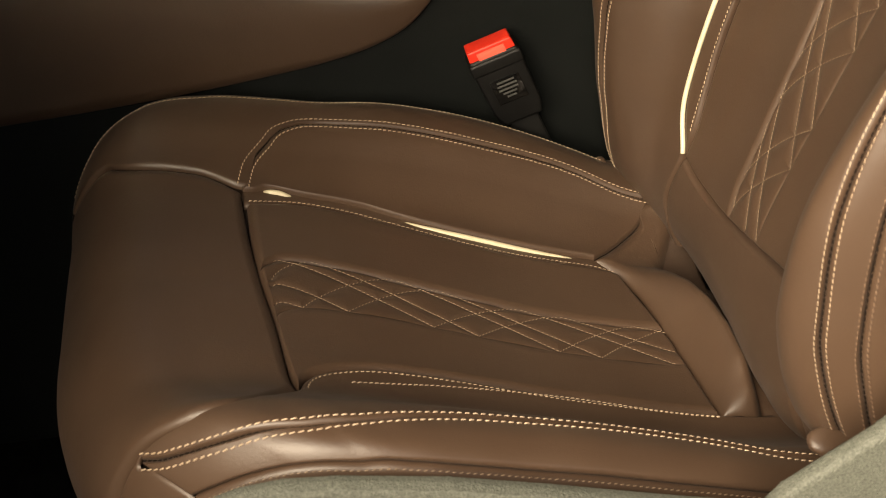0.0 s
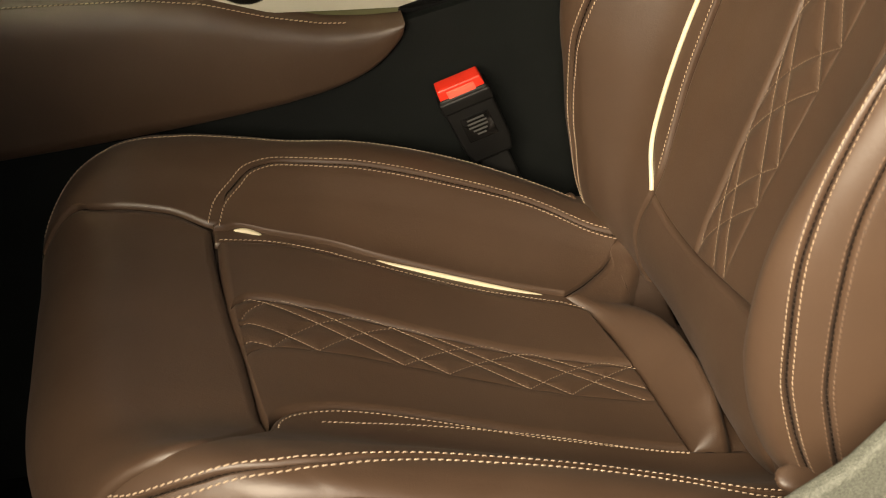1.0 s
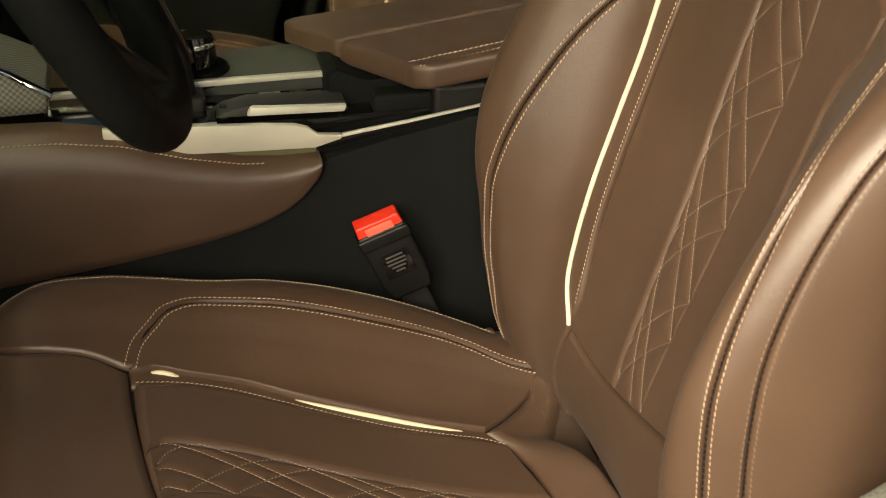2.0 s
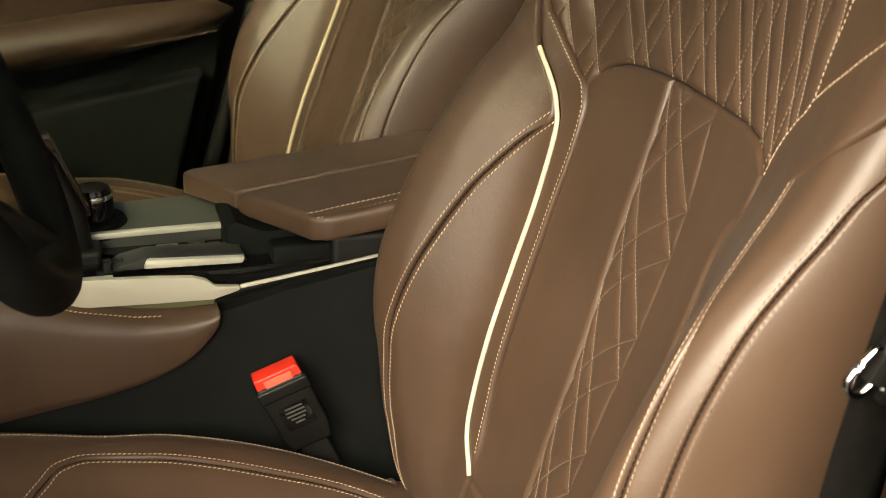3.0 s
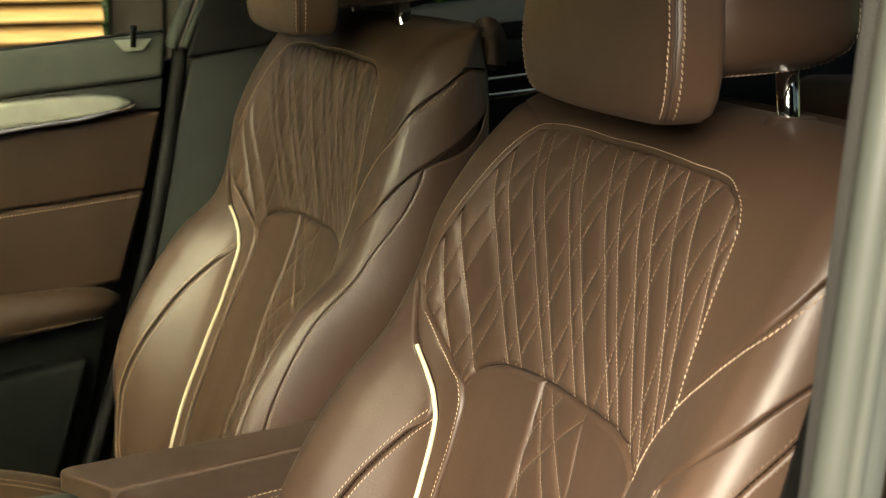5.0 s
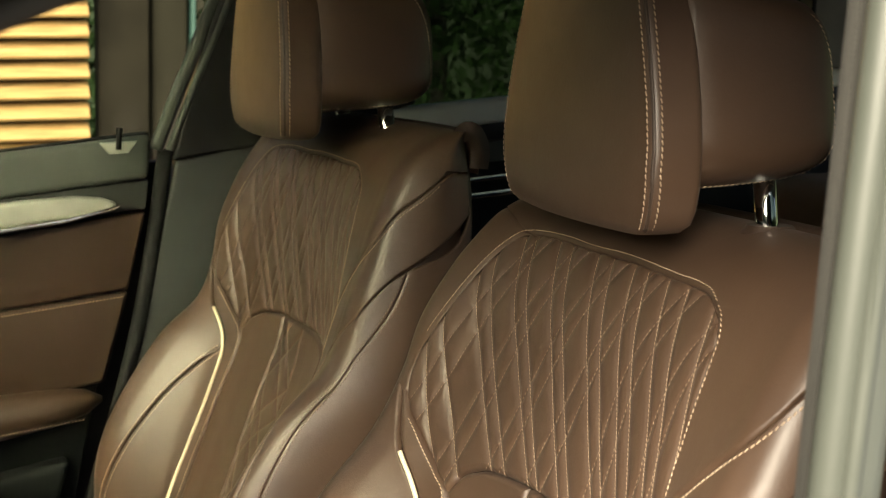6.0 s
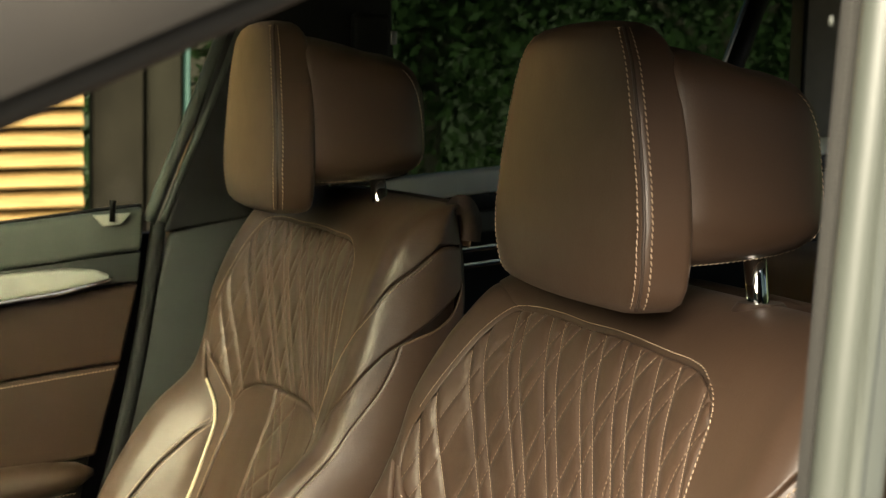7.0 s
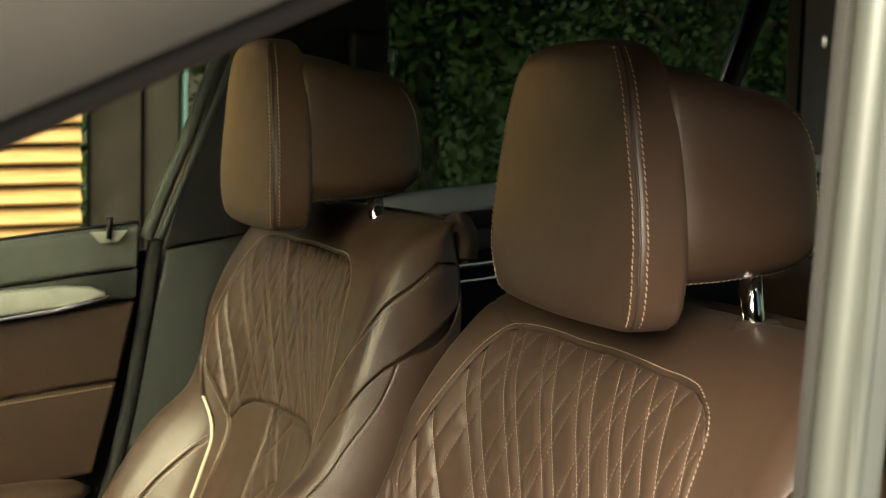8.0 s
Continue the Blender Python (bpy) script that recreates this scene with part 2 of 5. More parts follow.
def stitches(name, runs, mat, parent, pitch=.0044, share=.84, thick=.00052, slant=.16, label=""):
    """Single stitches along runs of (points, normals): small tapered capsules, one joined mesh."""
    verts, faces = [], []
    for pts, nrm in runs:
        d = np.r_[0, np.cumsum(np.linalg.norm(np.diff(pts, axis=0), axis=1))]
        count = int(d[-1] / pitch)
        if count < 2:
            continue
        a = (np.arange(count) + .15) * pitch
        at = lambda q, v: np.stack([np.interp(q, d, v[:, k]) for k in range(3)], -1)  # noqa: E731
        p0, p1, up = at(a, pts), at(a + pitch * share, pts), at(a, nrm)
        t = p1 - p0
        t /= np.linalg.norm(t, axis=1, keepdims=True) + 1e-12
        side = np.cross(up, t)
        p0, p1 = p0 - side * pitch * slant * .5, p1 + side * pitch * slant * .5
        base = len(verts)
        ring = []
        for c, f in ((p0, .0), (p0 * .8 + p1 * .2, 1), (p0 * .2 + p1 * .8, 1), (p1, .0)):
            for x, y in ((1, 0), (0, 1), (-1, 0), (0, -.6)):
                ring.append(c + (side * x + up * y) * thick * (f * .75 + .25) + up * (thick * .55 * f - thick * .5 * (1 - f)))
        ring = np.stack(ring, 1)
        verts.extend(ring.reshape(-1, 3))
        for i in range(count):
            o = base + i * 16
            for k in range(3):
                for j in range(4):
                    faces.append((o + k * 4 + j, o + k * 4 + (j + 1) % 4, o + k * 4 + 4 + (j + 1) % 4, o + k * 4 + 4 + j))
    return tagged(part(name, mesh_from(name, verts, faces, mat), parent, label), kind="stuff")


def run_on(S, curve, side=0.0, count=120, lift=0.0):
    ws = even(curve, count)
    if side:
        ws = beside(S, ws, side)
    n = S.normal(ws[:, 0], ws[:, 1])
    return S.at(ws[:, 0], ws[:, 1]) + n * lift, n


def tube(name, pts, radius, mat, parent=None, label="", sides=10, ends=True, flat=1.0, data_only=False):
    """A round bar or cord through points."""
    p = np.asarray(pts, float)
    n = len(p)
    t = np.gradient(p, axis=0)
    t /= np.linalg.norm(t, axis=1, keepdims=True) + 1e-12
    ref = np.array([0, 0, 1.0]) if abs(t[:, 2]).mean() < .8 else np.array([1.0, 0, 0])
    a = np.cross(t, ref)
    a /= np.linalg.norm(a, axis=1, keepdims=True) + 1e-12
    b = np.cross(a, t)
    r = np.broadcast_to(np.asarray(radius, float), (n,))
    ang = np.linspace(0, 2 * math.pi, sides, endpoint=False)
    v = p[:, None] + r[:, None, None] * (a[:, None] * np.cos(ang)[None, :, None] + b[:, None] * np.sin(ang)[None, :, None] * flat)
    f = [(i * sides + j, i * sides + (j + 1) % sides, (i + 1) * sides + (j + 1) % sides, (i + 1) * sides + j) for i in range(n - 1) for j in range(sides)]
    if ends:
        f += [tuple(range(sides))[::-1], tuple((n - 1) * sides + j for j in range(sides))]
    me = mesh_from(name, v.reshape(-1, 3), f, mat)
    return me if data_only else part(name, me, parent, label)


def block(a, b, bevel=.004, segments=3):
    """A rounded box from corner to corner."""
    bm = bmesh.new()
    bmesh.ops.create_cube(bm, size=1)
    for v in bm.verts:
        v.co = [(a[i] + b[i]) / 2 + v.co[i] * (b[i] - a[i]) for i in range(3)]
    if bevel:
        bmesh.ops.bevel(bm, geom=bm.edges[:], offset=bevel, segments=segments, profile=.6, affect="EDGES")
    return bm


def plate(outline, axis, low, high, bevel=.003, segments=2):
    """A slab: an outline in the other two axes, drawn out along one axis from low to high, with rounded edges."""
    bm = bmesh.new()
    order = [k for k in range(3) if k != axis]
    vs = []
    for q in outline:
        co = [0, 0, 0]
        co[order[0]], co[order[1]], co[axis] = q[0], q[1], low
        vs.append(bm.verts.new(co))
    f = bm.faces.new(vs)
    ext = bmesh.ops.extrude_face_region(bm, geom=[f])
    for v in ext["geom"]:
        if isinstance(v, bmesh.types.BMVert):
            v.co[axis] = high
    bmesh.ops.recalc_face_normals(bm, faces=bm.faces[:])
    if bevel:
        bmesh.ops.bevel(bm, geom=bm.edges[:], offset=bevel, segments=segments, profile=.6, affect="EDGES", clamp_overlap=True)
    return bm


def loft(sections, loop=True, caps=True):
    """A skin over equal rings of points."""
    s = np.asarray(sections, float)
    n, m = s.shape[:2]
    f = [(i * m + j, i * m + (j + 1) % m, (i + 1) * m + (j + 1) % m, (i + 1) * m + j) for i in range(n - 1) for j in range(m if loop else m - 1)]
    if caps:
        f += [tuple(range(m))[::-1], tuple((n - 1) * m + j for j in range(m))]
    return s.reshape(-1, 3), f

# ---- the seats ----
# seams, as runs of (w, s) on the two shapes
PIPE = [(.545, .262), (.515, .335), (.458, .393), (.528, .438), (.537, .505), (.535, .579), (.534, .650), (.555, .701), (.587, .717), (.644, .735), (.719, .752), (.775, .770)]
INSERT_FAR = [(.454, .390), (.435, .415), (.452, .451), (.467, .490), (.472, .531), (.473, .573), (.468, .616), (.463, .659), (.460, .692), (.470, .720), (.506, .739)]
INSERT_NEAR = [(-.53, .433), (-.450, .452), (-.425, .50), (-.387, .58), (-.378, .62), (-.394, .657), (-.412, .694), (-.456, .721), (-.510, .740), (-.517, .760)]
CREASE = [(.454, .390), (.33, .385), (.182, .386), (.016, .393), (-.187, .406), (-.38, .420), (-.53, .433)]
ARCH = [(.506, .739), (.477, .752), (.394, .766), (.27, .773), (.108, .778), (-.081, .779), (-.228, .779), (-.334, .778), (-.426, .773), (-.517, .760)]
QUILT_FAR = [(.506, .739), (.569, .750), (.629, .761), (.698, .775), (.755, .785), (.800, .798), (.818, .815), (.812, .832), (.792, .848), (.774, .867), (.758, .884), (.738, .904), (.715, .925), (.672, .943), (.60, .951)]
QUILT_NEAR = [(-.517, .760), (-.518, .770), (-.532, .783), (-.562, .799), (-.597, .816), (-.584, .831), (-.574, .850), (-.570, .868), (-.571, .890), (-.569, .908), (-.560, .922), (-.535, .934), (-.487, .943)]
QUILT_TOP = [(.60, .951), (.50, .954), (.394, .955), (.21, .954), (.062, .955), (-.094, .954), (-.242, .952), (-.371, .951), (-.445, .948), (-.487, .943)]
WING = [(.851, .29), (.845, .33), (.822, .379), (.815, .429), (.795, .471), (.768, .505), (.749, .533), (.731, .565), (.712, .597), (.690, .628), (.661, .656), (.622, .685), (.575, .707)]
ROLL_IN = [(-.955, .270), (-.950, .350), (-.943, .416), (-.936, .451), (-.928, .496), (-.919, .527), (-.906, .560), (-.893, .590), (-.882, .619), (-.871, .645), (-.858, .668), (-.840, .689), (-.808, .711), (-.778, .733), (-.756, .757), (-.750, .776)]
ROLL_OUT = [(-.985, .270), (-.980, .360), (-.976, .421), (-.968, .460), (-.961, .500), (-.953, .540), (-.943, .577), (-.934, .625), (-.928, .670), (-.924, .714), (-.924, .751), (-.930, .779), (-.942, .797), (-.955, .815), (-.966, .831), (-.974, .848), (-.978, .870)]
FOLD = [(-.517, .760), (-.626, .767), (-.750, .776), (-.818, .791), (-.865, .806), (-.896, .819), (-.924, .834), (-.943, .848), (-.957, .860), (-.978, .870), (-1.150, .930)]
SHOULDER = [(-.597, .816), (-.652, .829), (-.730, .845), (-.795, .861), (-.862, .881), (-.901, .899), (-.925, .915), (-1.0, .955)]
THIGH_SEAM = [(.458, .157), (.258, .153), (.028, .145), (-.171, .137), (-.487, .137)]
THIGH_FAR = [(.458, .157), (.535, .198), (.568, .242), (.605, .262), (.642, .275), (.68, .32), (.7, .42)]
THIGH_NEAR = [(-.487, .137), (-.585, .166), (-.678, .198), (-.738, .235), (-.755, .260), (-.748, .284), (-.76, .33), (-.78, .42)]
SIT_FAR = [(.40, .152), (.408, .138), (.421, .110), (.418, .077), (.390, .030), (.358, -.018), (.338, -.066), (.343, -.117), (.350, -.145), (.334, -.168)]
SIT_NEAR = [(-.487, .137), (-.425, .128), (-.390, .118), (-.357, .100), (-.333, .077), (-.324, .056), (-.322, .014), (-.331, -.029), (-.338, -.072), (-.340, -.117), (-.343, -.165), (-.350, -.202)]
SIT_REAR = [(.334, -.168), (.065, -.190), (-.094, -.196), (-.350, -.202)]
SIT_PIPE = [(.468, .150), (.487, .135), (.476, .109), (.465, .058), (.439, .019), (.411, -.044), (.402, -.095), (.410, -.15)]
RIDGE_FAR = [(.475, .157), (.60, .151), (.655, .142), (.72, .128), (.746, .112), (.744, .055), (.733, -.045), (.736, -.130), (.70, -.215)]
RIDGE_NEAR = [(-.756, .290), (-.796, .283), (-.818, .273), (-.831, .261), (-.838, .236), (-.827, .184), (-.803, .122), (-.780, .065), (-.769, .018), (-.762, -.023), (-.756, -.064), (-.756, -.105), (-.760, -.15), (-.778, -.198), (-.79, -.255)]
RAIL_NEAR = [(-.862, .294), (-.884, .281), (-.897, .270), (-.908, .257), (-.922, .231), (-.920, .178), (-.910, .097), (-.902, .032), (-.898, -.03), (-.897, -.094), (-.89, -.175), (-.89, -.255)]
BAND_FAR = [(.080, .3895), (.085, .416), (.086, .462), (.086, .50), (.086, .546), (.088, .591), (.094, .631), (.093, .668), (.088, .708), (.087, .746), (.096, .778)]
BAND_NEAR = [(-.112, .4005), (-.112, .44), (-.118, .48), (-.128, .511), (-.141, .558), (-.155, .591), (-.172, .623), (-.186, .662), (-.190, .696), (-.180, .732), (-.163, .76), (-.157, .779)]
SIT_BAND_FAR = [(.062, .147), (.100, .139), (.123, .129), (.127, .114), (.119, .084), (.101, .04), (.077, -.005), (.058, -.051), (.050, -.099), (.056, -.149), (.067, -.190)]
SIT_BAND_NEAR = [(-.175, .137), (-.140, .1365), (-.114, .130), (-.089, .112), (-.083, .09), (-.086, .047), (-.099, .003), (-.114, -.04), (-.123, -.087), (-.123, -.134), (-.112, -.185), (-.104, -.196)]


def line_tree(points):
    t = kdtree.KDTree(len(points))
    for i, p in enumerate(points):
        t.insert(p, i)
    t.balance()
    return t


def sunk(trees):
    """Relief pulled down along threads: (tree, depth, breadth) each."""
    def extra(p, ws):
        flat = p.reshape(-1, 3)
        off = np.zeros(len(flat))
        for tree, depth, breadth in trees:
            d = np.array([tree.find(q)[2] for q in flat])
            off = np.minimum(off, -depth * np.exp(-d / breadth))
        return off.reshape(p.shape[:2])
    return extra


def diamonds(far, near, s0, s1, phase, period=.10, pair=.0175, reach_up=.11, reach_down=.075):
    """Threads that bounce between the two borders of a narrow band, in pairs."""
    f, r = np.asarray(even(far, 200)), np.asarray(even(near, 200))
    f, r = f[np.argsort(f[:, 1])], r[np.argsort(r[:, 1])]
    runs = [[], []]
    for k in range(-14, 18):
        for side in (-pair, pair):
            for way, span in ((1, reach_up), (-1, reach_down)):
                u = np.linspace(0, 1, 60)
                s = phase + k * period + side + way * span * u
                keep = (s > s0) & (s < s1)
                if keep.sum() > 6:
                    s, u = s[keep], u[keep]
                    bow = .01 + .98 * (1 - (1 - u) ** 1.45)
                    w = np.interp(s, r[:, 1], r[:, 0]) * (1 - bow) + np.interp(s, f[:, 1], f[:, 0]) * bow
                    runs[way < 0].append(np.c_[w, s])
    return runs


def inside(w, s, loop):
    """Which points lie within a closed outline."""
    hit = np.zeros(len(w), bool)
    for (w0, s0), (w1, s1) in zip(loop, np.roll(loop, -1, axis=0)):
        cross = ((s0 > s) != (s1 > s)) & (w < (w1 - w0) * (s - s0) / (s1 - s0 + 1e-12) + w0)
        hit ^= cross
    return hit


def fan(S, loop):
    """Threads of the quilted shoulder panel: two mirrored families of leaning lines, in pairs, that meet along its top."""
    grid = np.linspace(-1, 1, 801)
    wide = spline(S.across, np.abs(grid))[:, 0] * np.sign(grid)
    runs = [[], []]
    for way in (1, -1):
        for k in range(-9, 9):
            for side in (-.0095, .0095):
                s = np.linspace(.735, .957, 200)
                u = s - .86
                if way > 0:
                    c = .0365 + (.0575 * k if k >= 0 else -.0575 + .0460 * (k + 1)) + side
                    lean = np.interp(c, (-.20, -.15, -.10, -.055, -.013, .05, .10, .144, .163, .191, .23), (.0, .27, .56, .63, .74, .78, .81, .73, .66, .48, .25))
                    y = c + lean * u + np.interp(c, (-.15, -.05, .08, .11, .2), (0, -1, -1, -1.7, -2)) * u * u
                else:
                    c = .057 + .0595 * k + side
                    y = c + np.interp(c, (-.1, -.05, .0), (0, -.05, -.34)) * u + np.interp(c, (-.1, -.05, .0), (-4.5, -4.0, -1.5)) * np.maximum(u, -.03) ** 2
                w = np.interp(y / spline(S.width, s)[:, 0], wide, grid)
                keep = inside(w, s, loop)
                cut = np.flatnonzero(np.diff(np.r_[0, keep.astype(int), 0]))
                for a, b in zip(cut[::2], cut[1::2]):
                    if b - a > 12:
                        runs[way < 0].append(np.c_[w[a:b], s[a:b]])
    return runs


def threads(S, runs, lift):
    out = []
    for r in runs:
        nrm = S.normal(r[:, 0], r[:, 1])
        out.append((S.at(r[:, 0], r[:, 1]) + nrm * lift, nrm))
    return out


def dense(S, runs, step=.0012):
    pts = []
    for r in runs:
        p = S.at(r[:, 0], r[:, 1])
        d = np.r_[0, np.cumsum(np.linalg.norm(np.diff(p, axis=0), axis=1))]
        q = np.arange(0, d[-1], step)
        pts.extend(np.stack([np.interp(q, d, p[:, k]) for k in range(3)], -1))
    return line_tree(pts)


def ring(cx, hx, hy, r, z, bulge=0.0, per=9):
    """A rounded rectangle in x and y at height z; its front side bulges forward."""
    r = min(r, hx * .98, hy * .98)
    pts = []
    for sx, sy, a0 in ((1, 1, 0), (-1, 1, 90), (-1, -1, 180), (1, -1, 270)):
        for k in range(per):
            a = radians(a0 + 90 * k / (per - 1))
            pts.append((cx + sx * (hx - r) + r * math.cos(a), sy * (hy - r) + r * math.sin(a), z))
    out = []
    for i, p in enumerate(pts):
        q = pts[(i + 1) % len(pts)]
        for k in range(24 if i % per == per - 1 else 1):
            u = k / (24 if i % per == per - 1 else 1)
            out.append([p[c] + (q[c] - p[c]) * u for c in range(3)])
    o = np.array(out)
    front = np.clip((cx - o[:, 0]) / hx, 0, 1)
    o[:, 0] -= bulge * front * (1 - (o[:, 1] / hy) ** 2)
    return o


def shade_threads(S, curves, depth, parent):
    """Thread down in the groove of a double-stitched seam, dark to paint the groove's shade."""
    stitches("shade_thread", [run_on(S, c, 0, 240, -depth) for c in curves], THREAD_SHADE, parent, .0046, .82, .00048, .05, "brown seam thread, darkened as groove shade")


def headrest(seat):
    """Front cushion with side strip, rear body, two chrome posts in sleeves."""
    deep = [(.379, .108, 1.012, 1.166), (.381, .1175, 1.0105, 1.167), (.386, .1205, 1.010, 1.1675), (.40, .1215, 1.0105, 1.165), (.42, .1215, 1.0125, 1.160), (.44, .121, 1.015, 1.153), (.455, .1195, 1.0175, 1.151),
            (.467, .116, 1.0205, 1.147), (.476, .110, 1.025, 1.139), (.483, .100, 1.032, 1.124), (.4875, .085, 1.042, 1.102), (.4895, .060, 1.054, 1.072)]
    deep = [(.386 + (x - .386) * 1.17, *rest) for x, *rest in deep]
    shape = np.array(deep)

    def body_y(x, z):
        """Half width of the rear body: narrower towards its top, with rounded corners."""
        wide, low, high = (np.interp(x, shape[:, 0], shape[:, c]) for c in (1, 2, 3))
        f = np.clip(np.abs((z - (low + high) / 2) / ((high - low) / 2)), 0, 1)
        return wide * (1 - .17 * np.clip((z - 1.05) / .11, 0, 1.2)) * (1 - f ** 7) ** (1 / 3.2)

    secs = []
    for x, wide, low, high in deep:
        f = np.sin(np.linspace(-1, 1, 41) * math.pi / 2)
        z = (low + high) / 2 + f * (high - low) / 2
        y = body_y(x, z)
        secs.append(np.r_[np.stack([0 * z + x, -y, z], -1), np.stack([0 * z + x, y, z], -1)[::-1]])
    head = part("headrest", mesh_from("headrest", *loft(secs), LEATHER), seat, "brown leather headrest on chrome posts")
    rows = [(.984, .006, .06), (.985, .012, .092), (.988, .0165, .108), (.994, .0195, .117), (1.004, .0205, .1225), (1.02, .021, .1265), (1.045, .021, .127), (1.07, .021, .1225), (1.095, .021, .1155),
            (1.12, .021, .1075), (1.14, .0205, .100), (1.155, .0195, .0925), (1.166, .0175, .084), (1.174, .014, .074), (1.178, .010, .062), (1.180, .004, .042)]

    def lead(z):
        return .3630 - .05 * (z - 1.09) + .0085 * np.clip((z - 1.03) / .12, 0, 1)

    pad = part("headrest_pad", mesh_from("headrest_pad", *loft([ring(lead(z), hx * .92, hy, .007, z, .008) for z, hx, hy in rows]), LEATHER), head)
    zs = np.linspace(.990, 1.174, 90)
    k = np.array(rows)
    hy, hx = np.interp(zs, k[:, 0], k[:, 2]), np.interp(zs, k[:, 0], k[:, 1]) * .92
    runs = []
    for x_off, y_off in ((-.0208, -.0050), (-.0135, .0006)):
        for side in (1, -1):
            pts = np.stack([lead(zs) + x_off * hx / .021, side * (hy + y_off), zs], -1)
            nrm = np.tile([-.9, side * .35, 0] if y_off < 0 else [-.25, side * .95, 0], (len(zs), 1))
            if y_off < 0:
                pts[:, 0] -= .0008
            runs.append((pts, nrm))
    ya = np.linspace(-1, 1, 90)
    top = np.stack([lead(1.172) - .0140 - .003 * (1 - ya ** 2), ya * .073, np.full(90, 1.1728)], -1)
    runs.append((top, np.tile([-.6, 0, .8], (90, 1))))
    low = np.stack([lead(.99) - .016 - .006 * (1 - ya ** 2), ya * .105, .9905 + 0 * ya], -1)
    runs.append((low, np.tile([-.7, 0, -.7], (90, 1))))
    # round the side of the rear body
    for side in (1, -1):
        q = even([(.388, 1.0165), (.414, 1.0175), (.449, 1.0205), (.475, 1.0245), (.488, 1.031), (.495, 1.042), (.4967, 1.062), (.495, 1.085), (.490, 1.108), (.483, 1.124), (.475, 1.134)], 120)
        pts = np.stack([q[:, 0], side * (body_y(q[:, 0], q[:, 1]) + .0011), q[:, 1]], -1)
        runs.append((pts, np.tile([.25, side * .95, 0], (120, 1))))
    stitches("stitching", runs, THREAD, pad, .0044, .80, .00050)
    # dark tube between the double rows, stands in for the groove's shade
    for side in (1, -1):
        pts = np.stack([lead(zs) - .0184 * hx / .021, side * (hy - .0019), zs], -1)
        tube("seam_shade", pts, .0013, LEATHER_DARK, pad, sides=6)
    for side in (1, -1):
        post = tube("headrest_post", [(.4655, side * .083, .955), (.462, side * .083, .985), (.456, side * .083, 1.03)], .0078, CHROME, head, "chrome post", sides=18)
        bm = bmesh.new()
        bmesh.ops.create_cone(bm, cap_ends=True, segments=24, radius1=.020, radius2=.015, depth=.006)
        for v in bm.verts:
            v.co = Vector((v.co.x * 1.1 + .464, v.co.y * .85 + side * .083, v.co.z + .986))
        part("post_sleeve", bm, head, "brown plastic sleeve", LEATHER_DARK)
    return head


def rear_roll(p, ws):
    """The padded roll at the rear of the cushion swells against the backrest, more towards the door."""
    w, s = ws[..., 0], ws[..., 1]
    seam = np.interp(w, (-.35, -.094, .065, .334, .41, .514, .60, .70), (-.202, -.196, -.190, -.168, -.15, -.179, -.20, -.215))
    v = np.clip((seam - s) / (seam + .258), 0, 1)
    high = np.interp(w, (-.36, -.30, -.20, -.05, .10, .20, .30, .38, .62), (.0, .014, .028, .033, .030, .023, .011, 0, 0))
    f = np.clip(v / .48, 0, 1)
    return high * f * f * (3 - 2 * f) + .004 * np.clip((.40 - w) / .12, 0, 1) * np.sin(math.pi * np.clip(v / .5, 0, 1)) - .022 * np.clip((v - .45) / .22, 0, 1) ** 2


def tucked(level):
    """The foot of a backrest panel turns in behind the cushion."""
    return lambda p, ws: -.012 * np.clip((level - ws[..., 1]) / .055, 0, 1) ** 2


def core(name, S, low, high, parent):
    """The sheet under the sewn panels, a little lower; its dark tone is seam shade."""
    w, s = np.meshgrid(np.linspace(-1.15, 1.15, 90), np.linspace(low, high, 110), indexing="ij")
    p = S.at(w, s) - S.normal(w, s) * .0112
    return part(name, mesh_from(name, p.reshape(-1, 3), grid_faces(90, 110, flip=S.turn > 0), LEATHER_DARK), parent, "under sheet in shade brown, darkens the seams")


